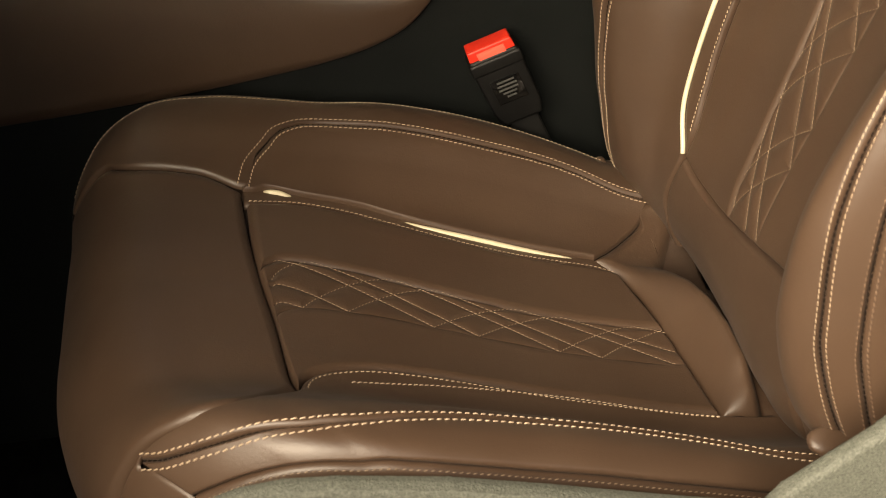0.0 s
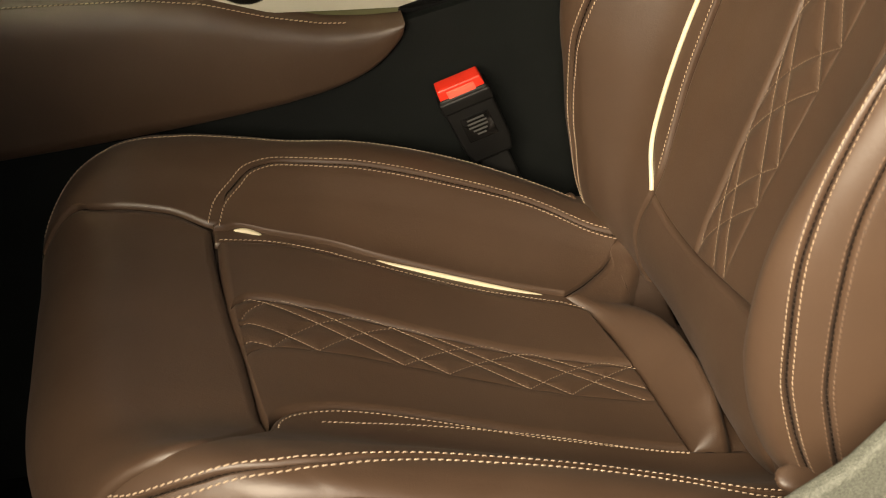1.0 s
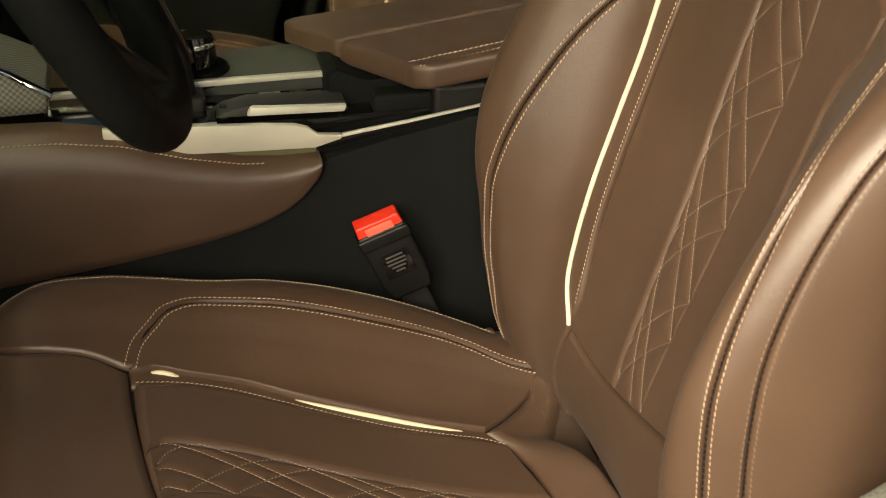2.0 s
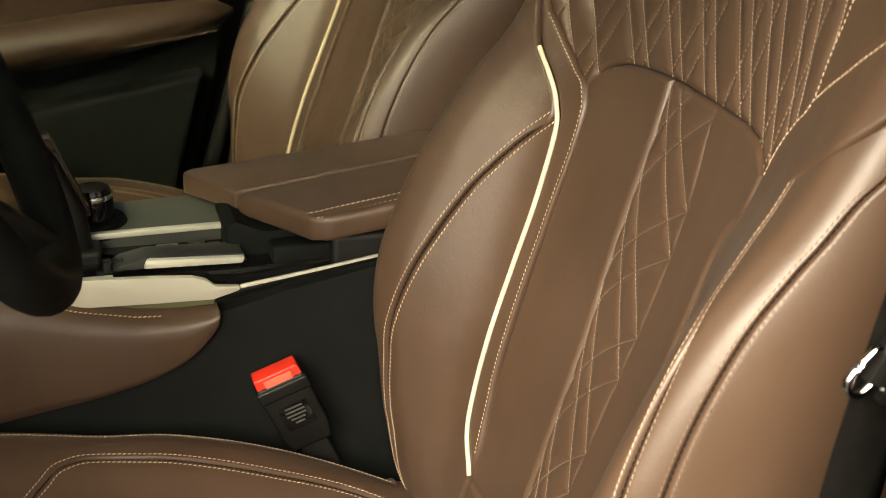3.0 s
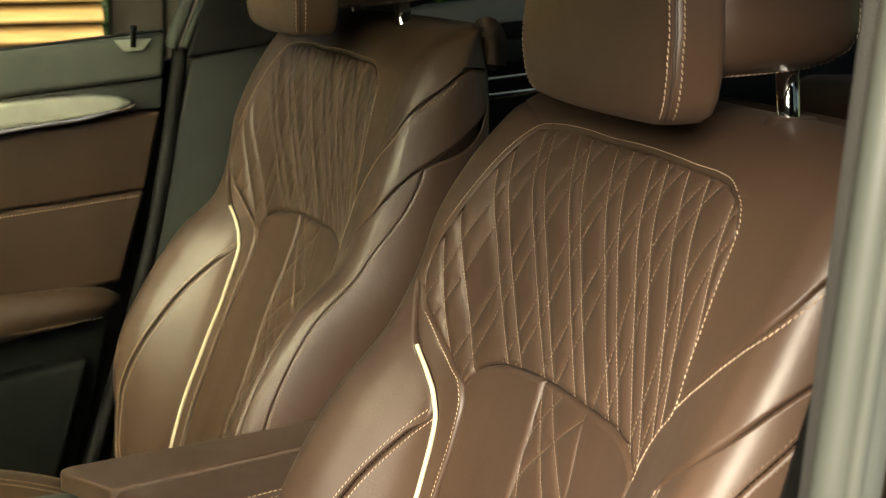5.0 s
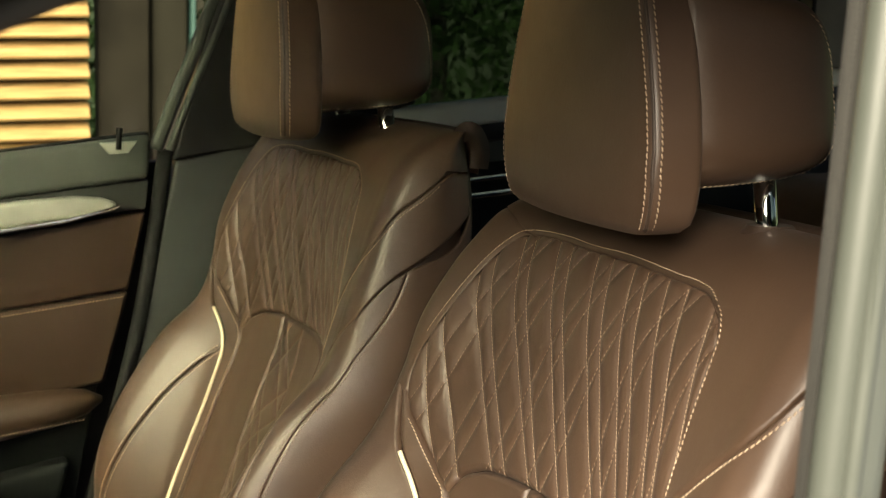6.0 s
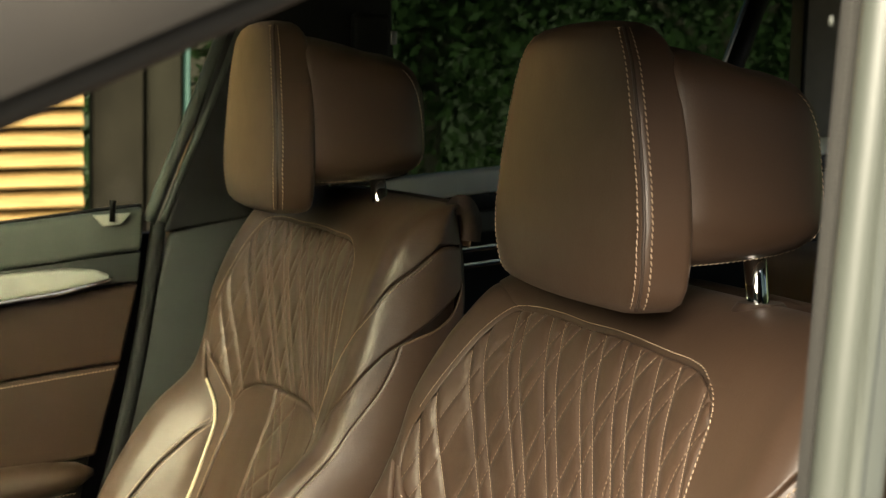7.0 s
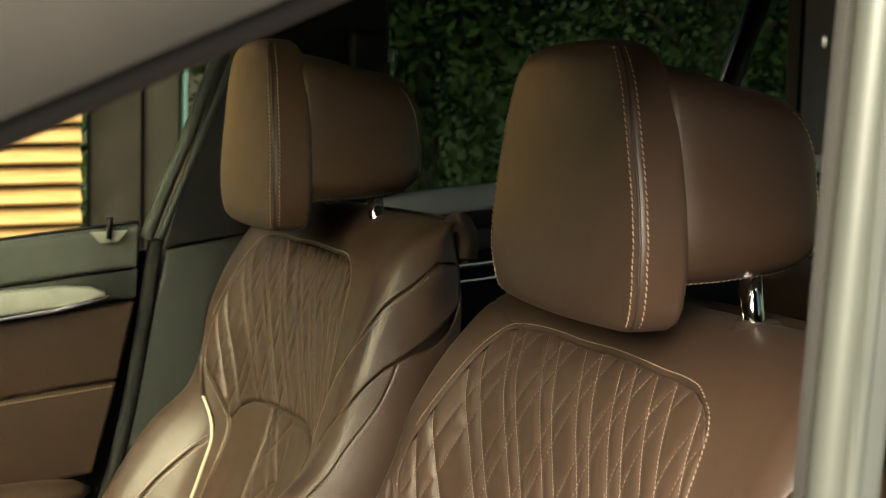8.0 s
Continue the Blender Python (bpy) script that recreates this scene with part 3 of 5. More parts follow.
def car_seat(back, head_size=(1, 1, 1), turn_head=0.0, raised=(0, 0), tuck=.006, puff=.0036, quilt_threads=(THREAD_DIM, THREAD_TAN)):
    seat = thing("car_seat", "brown leather front car seat with beige double stitching and cream piping", "car seat", "front seats")
    B, C = back, CUSHION
    D = (.0050 if tuck > .004 else .0028,) * 4
    groove = .0042 if tuck > .004 else .0015
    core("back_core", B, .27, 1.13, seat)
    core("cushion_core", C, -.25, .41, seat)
    # backrest: insert with a narrow diamond band
    solid, dotted = diamonds(BAND_FAR, BAND_NEAR, .402, .775, .588)
    panel("backrest_insert", B, coons(between(CREASE, .454, .080), between(ARCH, .506, .096), INSERT_FAR, BAND_FAR, 80, 130), LEATHER, seat, (.0080, .0045, .012, .0075), .0050, None, "smooth leather panel")
    band = panel("diamond_band", B, coons(between(CREASE, .080, -.112), between(ARCH, .096, -.157), BAND_FAR, BAND_NEAR, 90, 330, 0), LEATHER, seat, (.0045, .0016, .012, .0075), .0050,
                 sunk([(dense(B, solid + dotted), .0026, .0034)]), "leather band stitched in diamonds")
    panel("backrest_insert", B, coons(between(CREASE, -.112, -.53), between(ARCH, -.157, -.517), BAND_NEAR, INSERT_NEAR, 80, 130), LEATHER, seat, (.0016, .0080, .012, .0075), .0050, None, "smooth leather panel")
    stitches("stitching", threads(B, solid, -.0018), THREAD_DIM, band, .0036, .84, .00030)
    stitches("stitching", threads(B, dotted, -.0019), THREAD_DIM, band, .0040, .55, .00030)
    panel("lumbar_panel", B, coons([(.545, .262), (-.56, .262)], CREASE, [(.545, .262), (.53, .31), (.500, .355), (.454, .390)], [(-.56, .262), (-.53, .433)], 80, 60), LEATHER, seat, (.0062, .0062, 0, .012), .0060, tucked(.318))
    # quilted shoulder panel
    ws = coons(ARCH, QUILT_TOP, QUILT_FAR, QUILT_NEAR, 320, 230, 0)
    steep, slant = fan(B, np.vstack([even(ARCH, 80), even(QUILT_NEAR, 80), even(QUILT_TOP, 80)[::-1], even(QUILT_FAR, 80)[::-1]]))
    quilt = panel("shoulder_panel", B, ws, LEATHER, seat, (.0012, .0015, .005, .0016), .006, sunk([(dense(B, slant), .62 * puff, .0034), (dense(B, steep), puff, .0036)]), "quilted leather panel with fanned stitching")
    stitches("stitching", threads(B, slant, .0007 - .62 * puff), quilt_threads[0], quilt, .0040, .56, .00030)
    stitches("stitching", threads(B, steep, .0010 - puff), quilt_threads[1], quilt, .0034, .88, .00031)
    strip = panel("piping_strip", B, coons([(.458, .393), (.454, .390)], [(.84, .801), (.800, .798)], PIPE[2:] + [(.84, .801)], INSERT_FAR + QUILT_FAR[1:6], 24, 200),
                  LEATHER, seat, (.008, .008, .008, 0), .006)
    runs = [run_on(B, INSERT_FAR[1:] + QUILT_FAR[1:5], .0046, 240, -.0003)]
    stitches("stitching", runs, THREAD, strip, .0040, .76, .00050)
    p, n = run_on(B, PIPE[2:-1], 0, 200, -.0002)
    tube("piping", p, .0022, PIPING, seat, "cream leather piping")
    # far wing
    face = panel("wing_panel", B, coons([(.851, .29), (.545, .262)], [(.575, .707), (.555, .703)], WING, PIPE[:7] + [(.555, .703)], 60, 110), LEATHER, seat, D, .0042)
    side = panel("side_panel", B, coons([(1.16, .27), (.851, .29)], [(1.16, .83), (.84, .801)], [(1.16, .27), (1.16, .83)], WING + [(.587, .717), (.644, .735), (.719, .752), (.775, .770), (.84, .801)], 60, 150),
                 LEATHER, seat, (0, .005, 0, 0), .0042)
    runs = [run_on(B, WING, .0048, 220, -.0002), run_on(B, WING, -.0048, 220, -.0002)]
    stitches("stitching", runs, THREAD, side)
    panel("shoulder_side", B, coons([(1.16, .83), (.84, .801), (.800, .798)], [(1.16, .972), (.9, .966), (.60, .951)], [(1.16, .83), (1.16, .972)], QUILT_FAR[5:], 60, 80), LEATHER, seat, (0, .0015, 0, .002), .008)
    # top
    ws = coons([(1.16, .972), (.9, .966)] + QUILT_TOP + [(-.7, .948), (-.9, .958), (-1.02, .968), (-1.16, .974)], [(1.16, 1.14), (0, 1.14), (-1.16, 1.14)], [(1.16, .972), (1.16, 1.14)],
                                      [(-1.16, .974), (-1.16, 1.14)], 130, 60)
    hem = .0032 * np.clip((.64 - np.abs(ws[:, :1, 0] - .048)) / .10, 0, 1)
    top = panel("top_panel", B, ws, LEATHER, seat, (0, 0, hem, 0), .007)
    runs = [run_on(B, QUILT_TOP, .0045, 220, .0), run_on(B, QUILT_FAR[8:], .0045, 120, .0), run_on(B, QUILT_NEAR[1:], -.0045, 160, 0)]
    stitches("stitching", runs, THREAD, top, .0042, .78, .00042)
    # door side: shoulder, fold, bolster
    deck = panel("shoulder_side", B, coons(SHOULDER, [(-.487, .943), (-.7, .948), (-.9, .958), (-1.02, .968)], QUILT_NEAR[4:], [(-1.0, .955), (-1.02, .968)], 70, 50), LEATHER, seat, (.0030, 0, .0040, 0), .0045)
    ws = coons(FOLD, SHOULDER + [(-1.16, .974)], QUILT_NEAR[:5], [(-1.15, .93), (-1.16, .974)], 120, 50)
    mid = panel("shoulder_strip", B, ws, LEATHER, seat, (.0040, 0, .0050 * np.clip((-.735 - ws[:, :1, 0]) / .04, 0, 1), .0040), .0060)
    stitches("stitching", [run_on(B, SHOULDER, -.0048, 160, 0)], THREAD, mid)
    flank = panel("bolster_flank", B, coons([(-.56, .27), (-.955, .27)], FOLD[:3], [(-.56, .27)] + INSERT_NEAR, ROLL_IN, 60, 150), LEATHER, seat, (.004, tuck, 0, 0), .0042)
    stitches("stitching", [run_on(B, INSERT_NEAR[3:9], -.006, 120, -.0006), run_on(B, QUILT_NEAR[:5], -.004, 60, -.0006)], THREAD, flank, .0038, .76, .00046)
    crest = panel("bolster_crest", B, coons([(-.955, .27), (-.985, .27)], FOLD[2:10], ROLL_IN, ROLL_OUT, 40, 180), LEATHER, seat, (tuck, tuck, 0, groove), .0042)
    stitches("stitching", [run_on(B, ROLL_IN, .0036, 240, -.0004), run_on(B, ROLL_IN, -.0036, 240, -.0004)], THREAD, crest, .0044, .92, .00034, .12)
    stitches("stitching", [run_on(B, ROLL_OUT, .0036, 240, -.0004), run_on(B, ROLL_OUT, -.0036, 240, -.0004)], THREAD_BROWN, crest, .0044, .82, .00052, label="brown stitching")
    panel("side_panel", B, coons([(-.985, .27), (-1.16, .27)], [ROLL_OUT[-1], (-1.15, .93), (-1.16, .94)], ROLL_OUT, [(-1.16, .27), (-1.16, .94)], 40, 150), LEATHER, seat, (tuck, 0, 0, groove), .0042)
    if tuck > .004:
        shade_threads(B, [ROLL_IN, ROLL_OUT], .0030, crest)
    shade_threads(B, [WING], .0028, side)
    # rear shell closes the backrest
    s = np.linspace(.262, 1.14, 60)
    a, b = B.at(1.157, s), B.at(-1.157, s)
    u = np.linspace(0, 1, 30)[:, None, None]
    shell = a[None] * (1 - u) + b[None] * u + np.array([.035, 0, 0]) * (np.sin(math.pi * u) ** .5)
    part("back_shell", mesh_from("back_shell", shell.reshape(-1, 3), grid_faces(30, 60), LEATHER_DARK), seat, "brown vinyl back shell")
    # cushion
    solid, dotted = diamonds(SIT_BAND_FAR, SIT_BAND_NEAR, -.190, .139, -.001, .10, .0175, .125, .077)
    sit = panel("cushion_insert", C, coons(between(SIT_REAR, .334, .067), between(THIGH_SEAM, .40, .062), SIT_FAR[::-1], SIT_BAND_FAR[::-1], 90, 130), LEATHER, seat, (.0060, .0050, .010, .0085), .0075, None, "smooth leather sitting panel")
    band = panel("diamond_band", C, coons(between(SIT_REAR, .067, -.104), between(THIGH_SEAM, .062, -.175), SIT_BAND_FAR[::-1], SIT_BAND_NEAR[::-1], 90, 330, 0), LEATHER, seat, (.0030, .0007, .010, .0085), .0070,
                 sunk([(dense(C, solid + dotted), .0022, .0034)]), "leather band stitched in diamonds")
    panel("cushion_insert", C, coons(between(SIT_REAR, -.104, -.350), between(THIGH_SEAM, -.175, -.487), SIT_BAND_NEAR[::-1], SIT_NEAR[::-1], 90, 130), LEATHER, seat, (.0012, .0060, .010, .0085), .0075, None, "smooth leather sitting panel")
    stitches("stitching", threads(C, solid, -.0014), THREAD_DIM, band, .0038, .80, .00042)
    stitches("stitching", threads(C, dotted, -.0015), THREAD_DIM, band, .0040, .58, .00042)
    thigh = panel("thigh_support", C, coons([(.70, .42), (-.78, .42)], THIGH_SEAM, THIGH_FAR[::-1], THIGH_NEAR[::-1], 120, 100), LEATHER, seat, (.0075, .0075, 0, .0085), .011, None, "smooth brown leather thigh support")
    face = panel("cushion_wing", C, coons([(.410, -.15), (.514, -.179), (.60, -.20), (.70, -.215)], [(.468, .156), (.475, .157)], SIT_PIPE[::-1] + [(.468, .156)], RIDGE_FAR[::-1], 60, 130), LEATHER, seat, D, .0042)
    p, n = run_on(C, SIT_PIPE, -.002, 160, -.0086)
    u = np.linspace(0, 1, 160)
    lift = .0036 * np.clip(np.sin((u - .42) * math.pi / .56), -.5, 1) + .0052 * np.exp(-((u - .10) / .05) ** 2)
    tube("piping", p + n * lift[:, None], .0026, PIPING, seat, "cream leather piping")
    panel("piping_strip", C, coons([(.330, -.175), (.410, -.16)], [(.43, .155), (.475, .157)], SIT_FAR[::-1] + [(.43, .155)], SIT_PIPE[::-1] + [(.475, .157)], 14, 160), LEATHER, seat, (.005, 0, 0, .006), .004, lambda p, ws: -.0052 + 0 * ws[..., 0])
    outer = panel("cushion_side", C, coons([(.70, -.255), (1.08, -.255)], [(.68, .32), (1.08, .36)], [(.70, -.255)] + RIDGE_FAR[::-1] + THIGH_FAR[1:6], [(1.08, -.255), (1.08, .36)], 60, 170), LEATHER, seat, D, .0042)
    edge = [(.76, .318), (.80, .295), (.835, .255), (.85, .20), (.855, .14), (.86, .06), (.86, -.05), (.86, -.18)]
    stitches("stitching", [run_on(C, RIDGE_FAR, .0048, 240, -.0002), run_on(C, RIDGE_FAR, -.0048, 240, -.0002), run_on(C, edge, 0, 200, .0002)], THREAD, outer)
    stitches("stitching", [run_on(C, [(w + .020, s) for w, s in SIT_FAR], 0, 200, -.0050)], THREAD, sit, .0042, .78, .00050)
    inner = panel("cushion_bolster", C, coons([(-.36, -.255), (-.79, -.255)], [THIGH_NEAR[5], RIDGE_NEAR[0]], [(-.36, -.255)] + SIT_NEAR[::-1] + THIGH_NEAR[1:6], RIDGE_NEAR[::-1], 60, 170), LEATHER, seat, (.0078, .0065, 0, .0015), .0050)
    stitches("stitching", [run_on(C, SIT_NEAR, -.0058, 200, -.0003), run_on(C, [(-.422, .094), (-.406, .070), (-.373, .016), (-.36, -.027), (-.352, -.072), (-.362, -.14), (-.372, -.2)], 0, 160, .0002)], THREAD, inner)
    roll = panel("cushion_roll", C, coons([(-.79, -.255), (-.89, -.255)], [RIDGE_NEAR[0], RAIL_NEAR[0]], RIDGE_NEAR[::-1], RAIL_NEAR[::-1], 40, 150), LEATHER, seat, (.0065, .0060, 0, .0015), .0045)
    stitches("stitching", [run_on(C, RIDGE_NEAR, .0052, 240, -.0002), run_on(C, RIDGE_NEAR, -.0052, 240, -.0002)], THREAD, roll, .0056, .86, .00062)
    shade_threads(C, [RIDGE_NEAR], .0032, roll)
    shade_threads(C, [RIDGE_FAR], .0028, outer)
    skirt = panel("cushion_skirt", C, coons([(-.89, -.255), (-1.1, -.255)], [RAIL_NEAR[0], (-1.1, .33)], RAIL_NEAR[::-1], [(-1.1, -.255), (-1.1, .33)], 30, 130), LEATHER, seat, (.0045, 0, 0, 0), .006)
    stitches("stitching", [run_on(C, RAIL_NEAR, -.0045, 200, -.0002)], THREAD_DIM, skirt, .0046, .6, .0004)
    panel("front_skirt", C, coons([(.70, .42), (1.08, .40)], [(.68, .32), (1.08, .36)], [(.70, .42), (.68, .32)], [(1.08, .40), (1.08, .36)], 16, 16), LEATHER, seat, (0,) * 4)
    panel("front_skirt", C, coons([(-.78, .42), (-1.1, .42)], [THIGH_NEAR[5], (-.752, .287), RIDGE_NEAR[0], (-.79, .2912), (-.825, .2926), RAIL_NEAR[0], (-.92, .302), (-1.1, .33)], [(-.78, .42), (-.76, .33), THIGH_NEAR[5]], [(-1.1, .42), (-1.1, .33)], 40, 30), LEATHER, seat, (.004, 0, 0, .0015), .004)
    panel("cushion_tail", C, coons([(.70, -.258), (-.37, -.258)], [(.410, -.15), (.334, -.168), (.065, -.190), (-.094, -.196), (-.350, -.202)], [(.70, -.258), (.70, -.215), (.60, -.20), (.514, -.179), (.410, -.15)], [(-.37, -.258), (-.350, -.202)], 80, 30),
          LEATHER, seat, (.008, .006, 0, .009), .009, rear_roll)
    # small gathered pieces where cushion and backrest meet
    for name, c, size, rx, ry, rz in (("hinge_flap", (.224, -.257, .402), (.034, .012, .006), 25, 14, 0), ("hinge_tab", (.186, .232, .312), (.016, .010, .014), 0, 40, 10)):
        bm = bmesh.new()
        bmesh.ops.create_uvsphere(bm, u_segments=24, v_segments=16, radius=1)
        for v in bm.verts:
            q = Vector([math.copysign(abs(k) ** .75, k) for k in v.co])
            v.co = Vector((q.x * size[0], q.y * size[1], q.z * size[2] + .10 * size[2] * math.sin(q.x * 7)))
        part(name, bm, seat, "gathered brown leather flap", LEATHER).matrix_basis = pose(*c, rx, ry, rz)
    # base under the cushion, rails on the floor
    part("seat_base", block((-.27, -.235, .10), (.30, .235, .245), .03), seat, "black plastic seat base", BLACK)
    for y in (-.19, .19):
        part("seat_rail", block((-.30, y - .025, .0), (.36, y + .025, .105), .006), seat, "", BLACK)
    head = headrest(seat)
    head.matrix_basis = pose(.46 + raised[0], 0, .985 + raised[1], 0, 0, turn_head) @ Matrix.Diagonal((*head_size, 1)) @ pose(-.46, 0, -.985)
    return seat


car_seat(BACK, (1, 1, 1), -2.4, (.0068, 0))
seat_b = car_seat(BACK_LEANT, (1.25, 1.12, 1.16), -5, (-.024, .027), .0014, .0034, (THREAD_BROWN, THREAD_BROWN))
seat_b.matrix_basis = pose(.28 + .0187, .764, -.0186, 0, 0, 4) @ pose(-.28, 0, 0)


# ---- the car round the seats ----
CARPET = plain("black_carpet", (.005, .005, .005), (.010, .010, .0095), .95, 200, .9, 0, .0)
HEADLINER = plain("taupe_headliner", (.018, .0155, .0125), (.024, .0205, .0165), .85, 150, .4)
BLUE = plain("dark_blue_paint", (.010, .035, .14), (.013, .042, .17), .25, 20, 0)
WEBBING = plain("black_webbing", (.005, .005, .0045), (.012, .0115, .010), .85, 300, 1.0, 0, .1)


def glass(name, tint):
    m, n, l, b = material(name, .02)
    b.inputs["Base Color"].default_value = (*tint, 1)
    b.inputs["Transmission Weight"].default_value = 1
    b.inputs["IOR"].default_value = 1.14
    return m


CLEAR, TINTED = glass("clear_glass", (.80, .86, .76)), glass("tinted_glass", (.13, .16, .13))


def ribbed(name, low, high, pitch, rough=.42, metal=.7):
    """Fine woven relief of a brushed, patterned trim."""
    m, n, l, b = material(name, rough, metal)
    w = coords(n, l)
    k = n.new("ShaderNodeTexChecker")
    k.inputs["Scale"].default_value = 1 / pitch
    k.inputs["Color1"].default_value, k.inputs["Color2"].default_value = (*low, 1), (*high, 1)
    l.new(w, k.inputs["Vector"])
    l.new(k.outputs[0], b.inputs["Base Color"])
    relief(n, l, b, [(k.outputs["Fac"], .5), (noisy(n, l, w, 500), .1)], .0006)
    return m


FABRIC = ribbed("dark_woven_fabric", (.008, .0075, .0065), (.040, .038, .032), .0011, .9, 0)
PATTERNED = ribbed("patterned_trim", (.22, .22, .19), (.40, .40, .35), .003)

# floor pan, tunnel side, roof, rear closing
structure("car_floor", block((-1.3, -.44, -.06), (1.7, 1.17, 0), .01), "black carpeted car floor under the seats", "car floor", CARPET)
structure("headliner", block((-.27, -.40, 1.385), (1.75, 1.14, 1.425), .012), "taupe fabric headliner over the seats", "headliner", HEADLINER)
structure("parcel_wall", block((1.62, -.44, 0), (1.70, 1.17, .98), .02), "dark wall behind the rear bench", "rear wall", SOFT_BLACK)
structure("dashboard", block((-1.25, -.44, .05), (-.78, 1.17, .84), .06), "dark dashboard body", "dashboard", SOFT_BLACK)
structure("dashboard_top", plate([(-1.20, .60), (-.62, .56), (-.47, .66), (-.44, .78), (-.50, .87), (-.62, .90), (-1.20, .86)], 1, -.43, 1.07, .02, 3), "dark dashboard top over the footwells", "dashboard", SOFT_BLACK)
v = [(x, y, z + dz) for y in (-.40, 1.10) for x, z in ((-.98, .86), (-.27, 1.39)) for dz in (0, .005)]
screen_glass = mesh_from("windshield", v, [(0, 2, 6, 4), (1, 5, 7, 3), (0, 1, 3, 2), (4, 6, 7, 5), (0, 4, 5, 1), (2, 3, 7, 6)], glass("solar_glass", (.69, .73, .58)), False)
structure("windshield", screen_glass, "green-tinted windshield glass over the dashboard", "windshield")
# the opened front door, out beside the camera
leaf = structure("front_door", plate([(0, -.15), (1.10, -.12), (1.16, .55), (1.12, .84), (0, .80)], 1, -.05, .05, .02), "charcoal lined front door, standing open", "car door", SOFT_BLACK)
leaf.matrix_basis = pose(-.80, -.52, 0, 0, 0, -66)

structure("body_side", plate([(.59, -.2), (1.78, -.2), (1.78, .97), (.59, .93)], 1, -.475, -.445, .006), "dark blue rear body side", "car body", BLUE)
structure("rear_side_glass", plate([(.60, .935), (1.75, .975), (1.45, 1.385), (.60, 1.385)], 1, -.462, -.458, 0), "dark tinted rear side glass", "car window", TINTED)
structure("far_body_side", plate([(-1.3, -.2), (1.78, -.2), (1.78, .99), (.25, .93), (-1.3, .78)], 1, 1.142, 1.17, .006), "black inner wall of the far doors", "car body", RUBBER)
DARK_TRAY = ribbed("woven_tray_trim", (.062, .068, .058), (.086, .093, .079), .0016, .5, .2)
# rail metal, the sky's reflection put into a pale half-diffuse colour
BRUSHED = plain("sky_bright_metal", (.72, .70, .62), (.80, .78, .69), .32, 8, 0, .45)
# ---- driver's door opening: pillar, seals, sill ----
pillar = thing("door_pillar", "pillar of the open door with woven trim, pale seal and blue paint", "car pillar")
part("pillar_trim", plate([(.240, 0), (.262, 0), (.290, 1.34), (.274, 1.34), (.262, 1.15), (.2535, .98), (.247, .84), (.244, .7)], 1, -.425, -.417, .002), pillar, "dark woven trim strip", FABRIC)
z = np.linspace(-.05, 1.33, 50)
lean = lambda q: .2475 + .030 * np.clip((q - .80) / .45, -1, 2)  # noqa: E731
tube("door_seal", np.stack([lean(z) - .0060, -.440 + 0 * z, z], -1), .0082, PALE, pillar, "pale grey rubber door seal", sides=20)
tube("seal_lip", np.stack([lean(z) - .0015, -.448 + 0 * z, z], -1), .0045, PALE, pillar, sides=12)
part("pillar_flange", plate([(.240, -.1), (.2555, -.1), (.2615, .85), (.2725, 1.02), (.2845, 1.15), (.3015, 1.34), (.272, 1.34), (.244, .75)], 1, -.452, -.438, .002), pillar, "pale painted flange", PALE)
part("outer_skin", plate([(.2565, -.2), (.60, -.2), (.60, 1.30), (.3015, 1.30), (.2855, 1.15), (.2735, 1.02), (.2625, .85)], 1, -.475, -.453, .004), pillar, "dark blue painted metal", BLUE)
part("inner_lining", plate([(.33, 0), (.46, 0), (.50, 1.33), (.36, 1.33)], 1, -.404, -.37, .01), pillar, "dark lower lining", FABRIC)
bolt = bmesh.new()
bmesh.ops.create_uvsphere(bolt, u_segments=14, v_segments=8, radius=.0017)
for v in bolt.verts:
    v.co = Vector((v.co.x * .5 + .2515, v.co.y * .5 - .427, v.co.z * 1.3 + 1.153))
part("trim_clip", bolt, pillar, "small pale plastic clip", PALE)

rail = thing("roof_rail", "taupe front pillar and roof rail with a rounded edge seal", "roof rail")
u = np.linspace(0, 1, 60)
path = even([(-.75, -.42, .80), (-.40, -.42, .955), (-.055, -.42, 1.112), (.047, -.42, 1.160), (.16, -.417, 1.214), (.24, -.413, 1.262), (.34, -.41, 1.312), (.46, -.41, 1.342), (.75, -.41, 1.352), (1.2, -.41, 1.31)], 80)
tube("edge_seal", path, .0062, plain("taupe_seal", (.060, .052, .042), (.075, .066, .054), .55, 60, .2), rail, "taupe edge seal", sides=14)
up = np.array([-.35, .0, .94])
prof = [(0, -.002, .004), (0, -.012, .02), (.0, -.012, .05), (.0, -.004, .09), (0, .012, .13), (0, .03, .16), (0, .05, .26)]
skin = np.stack([path + np.array([-.3 * h, dy, h]) for _, dy, h in prof], 0)
part("rail_lining", mesh_from("rail_lining", skin.reshape(-1, 3), grid_faces(7, 80), HEADLINER), rail, "taupe lining")
skin = np.stack([path + np.array([-.3 * h, dy - .05, h]) for _, dy, h in prof], 0)
part("rail_skin", mesh_from("rail_skin", skin.reshape(-1, 3), grid_faces(7, 80), HEADLINER), rail, "taupe outer frame")

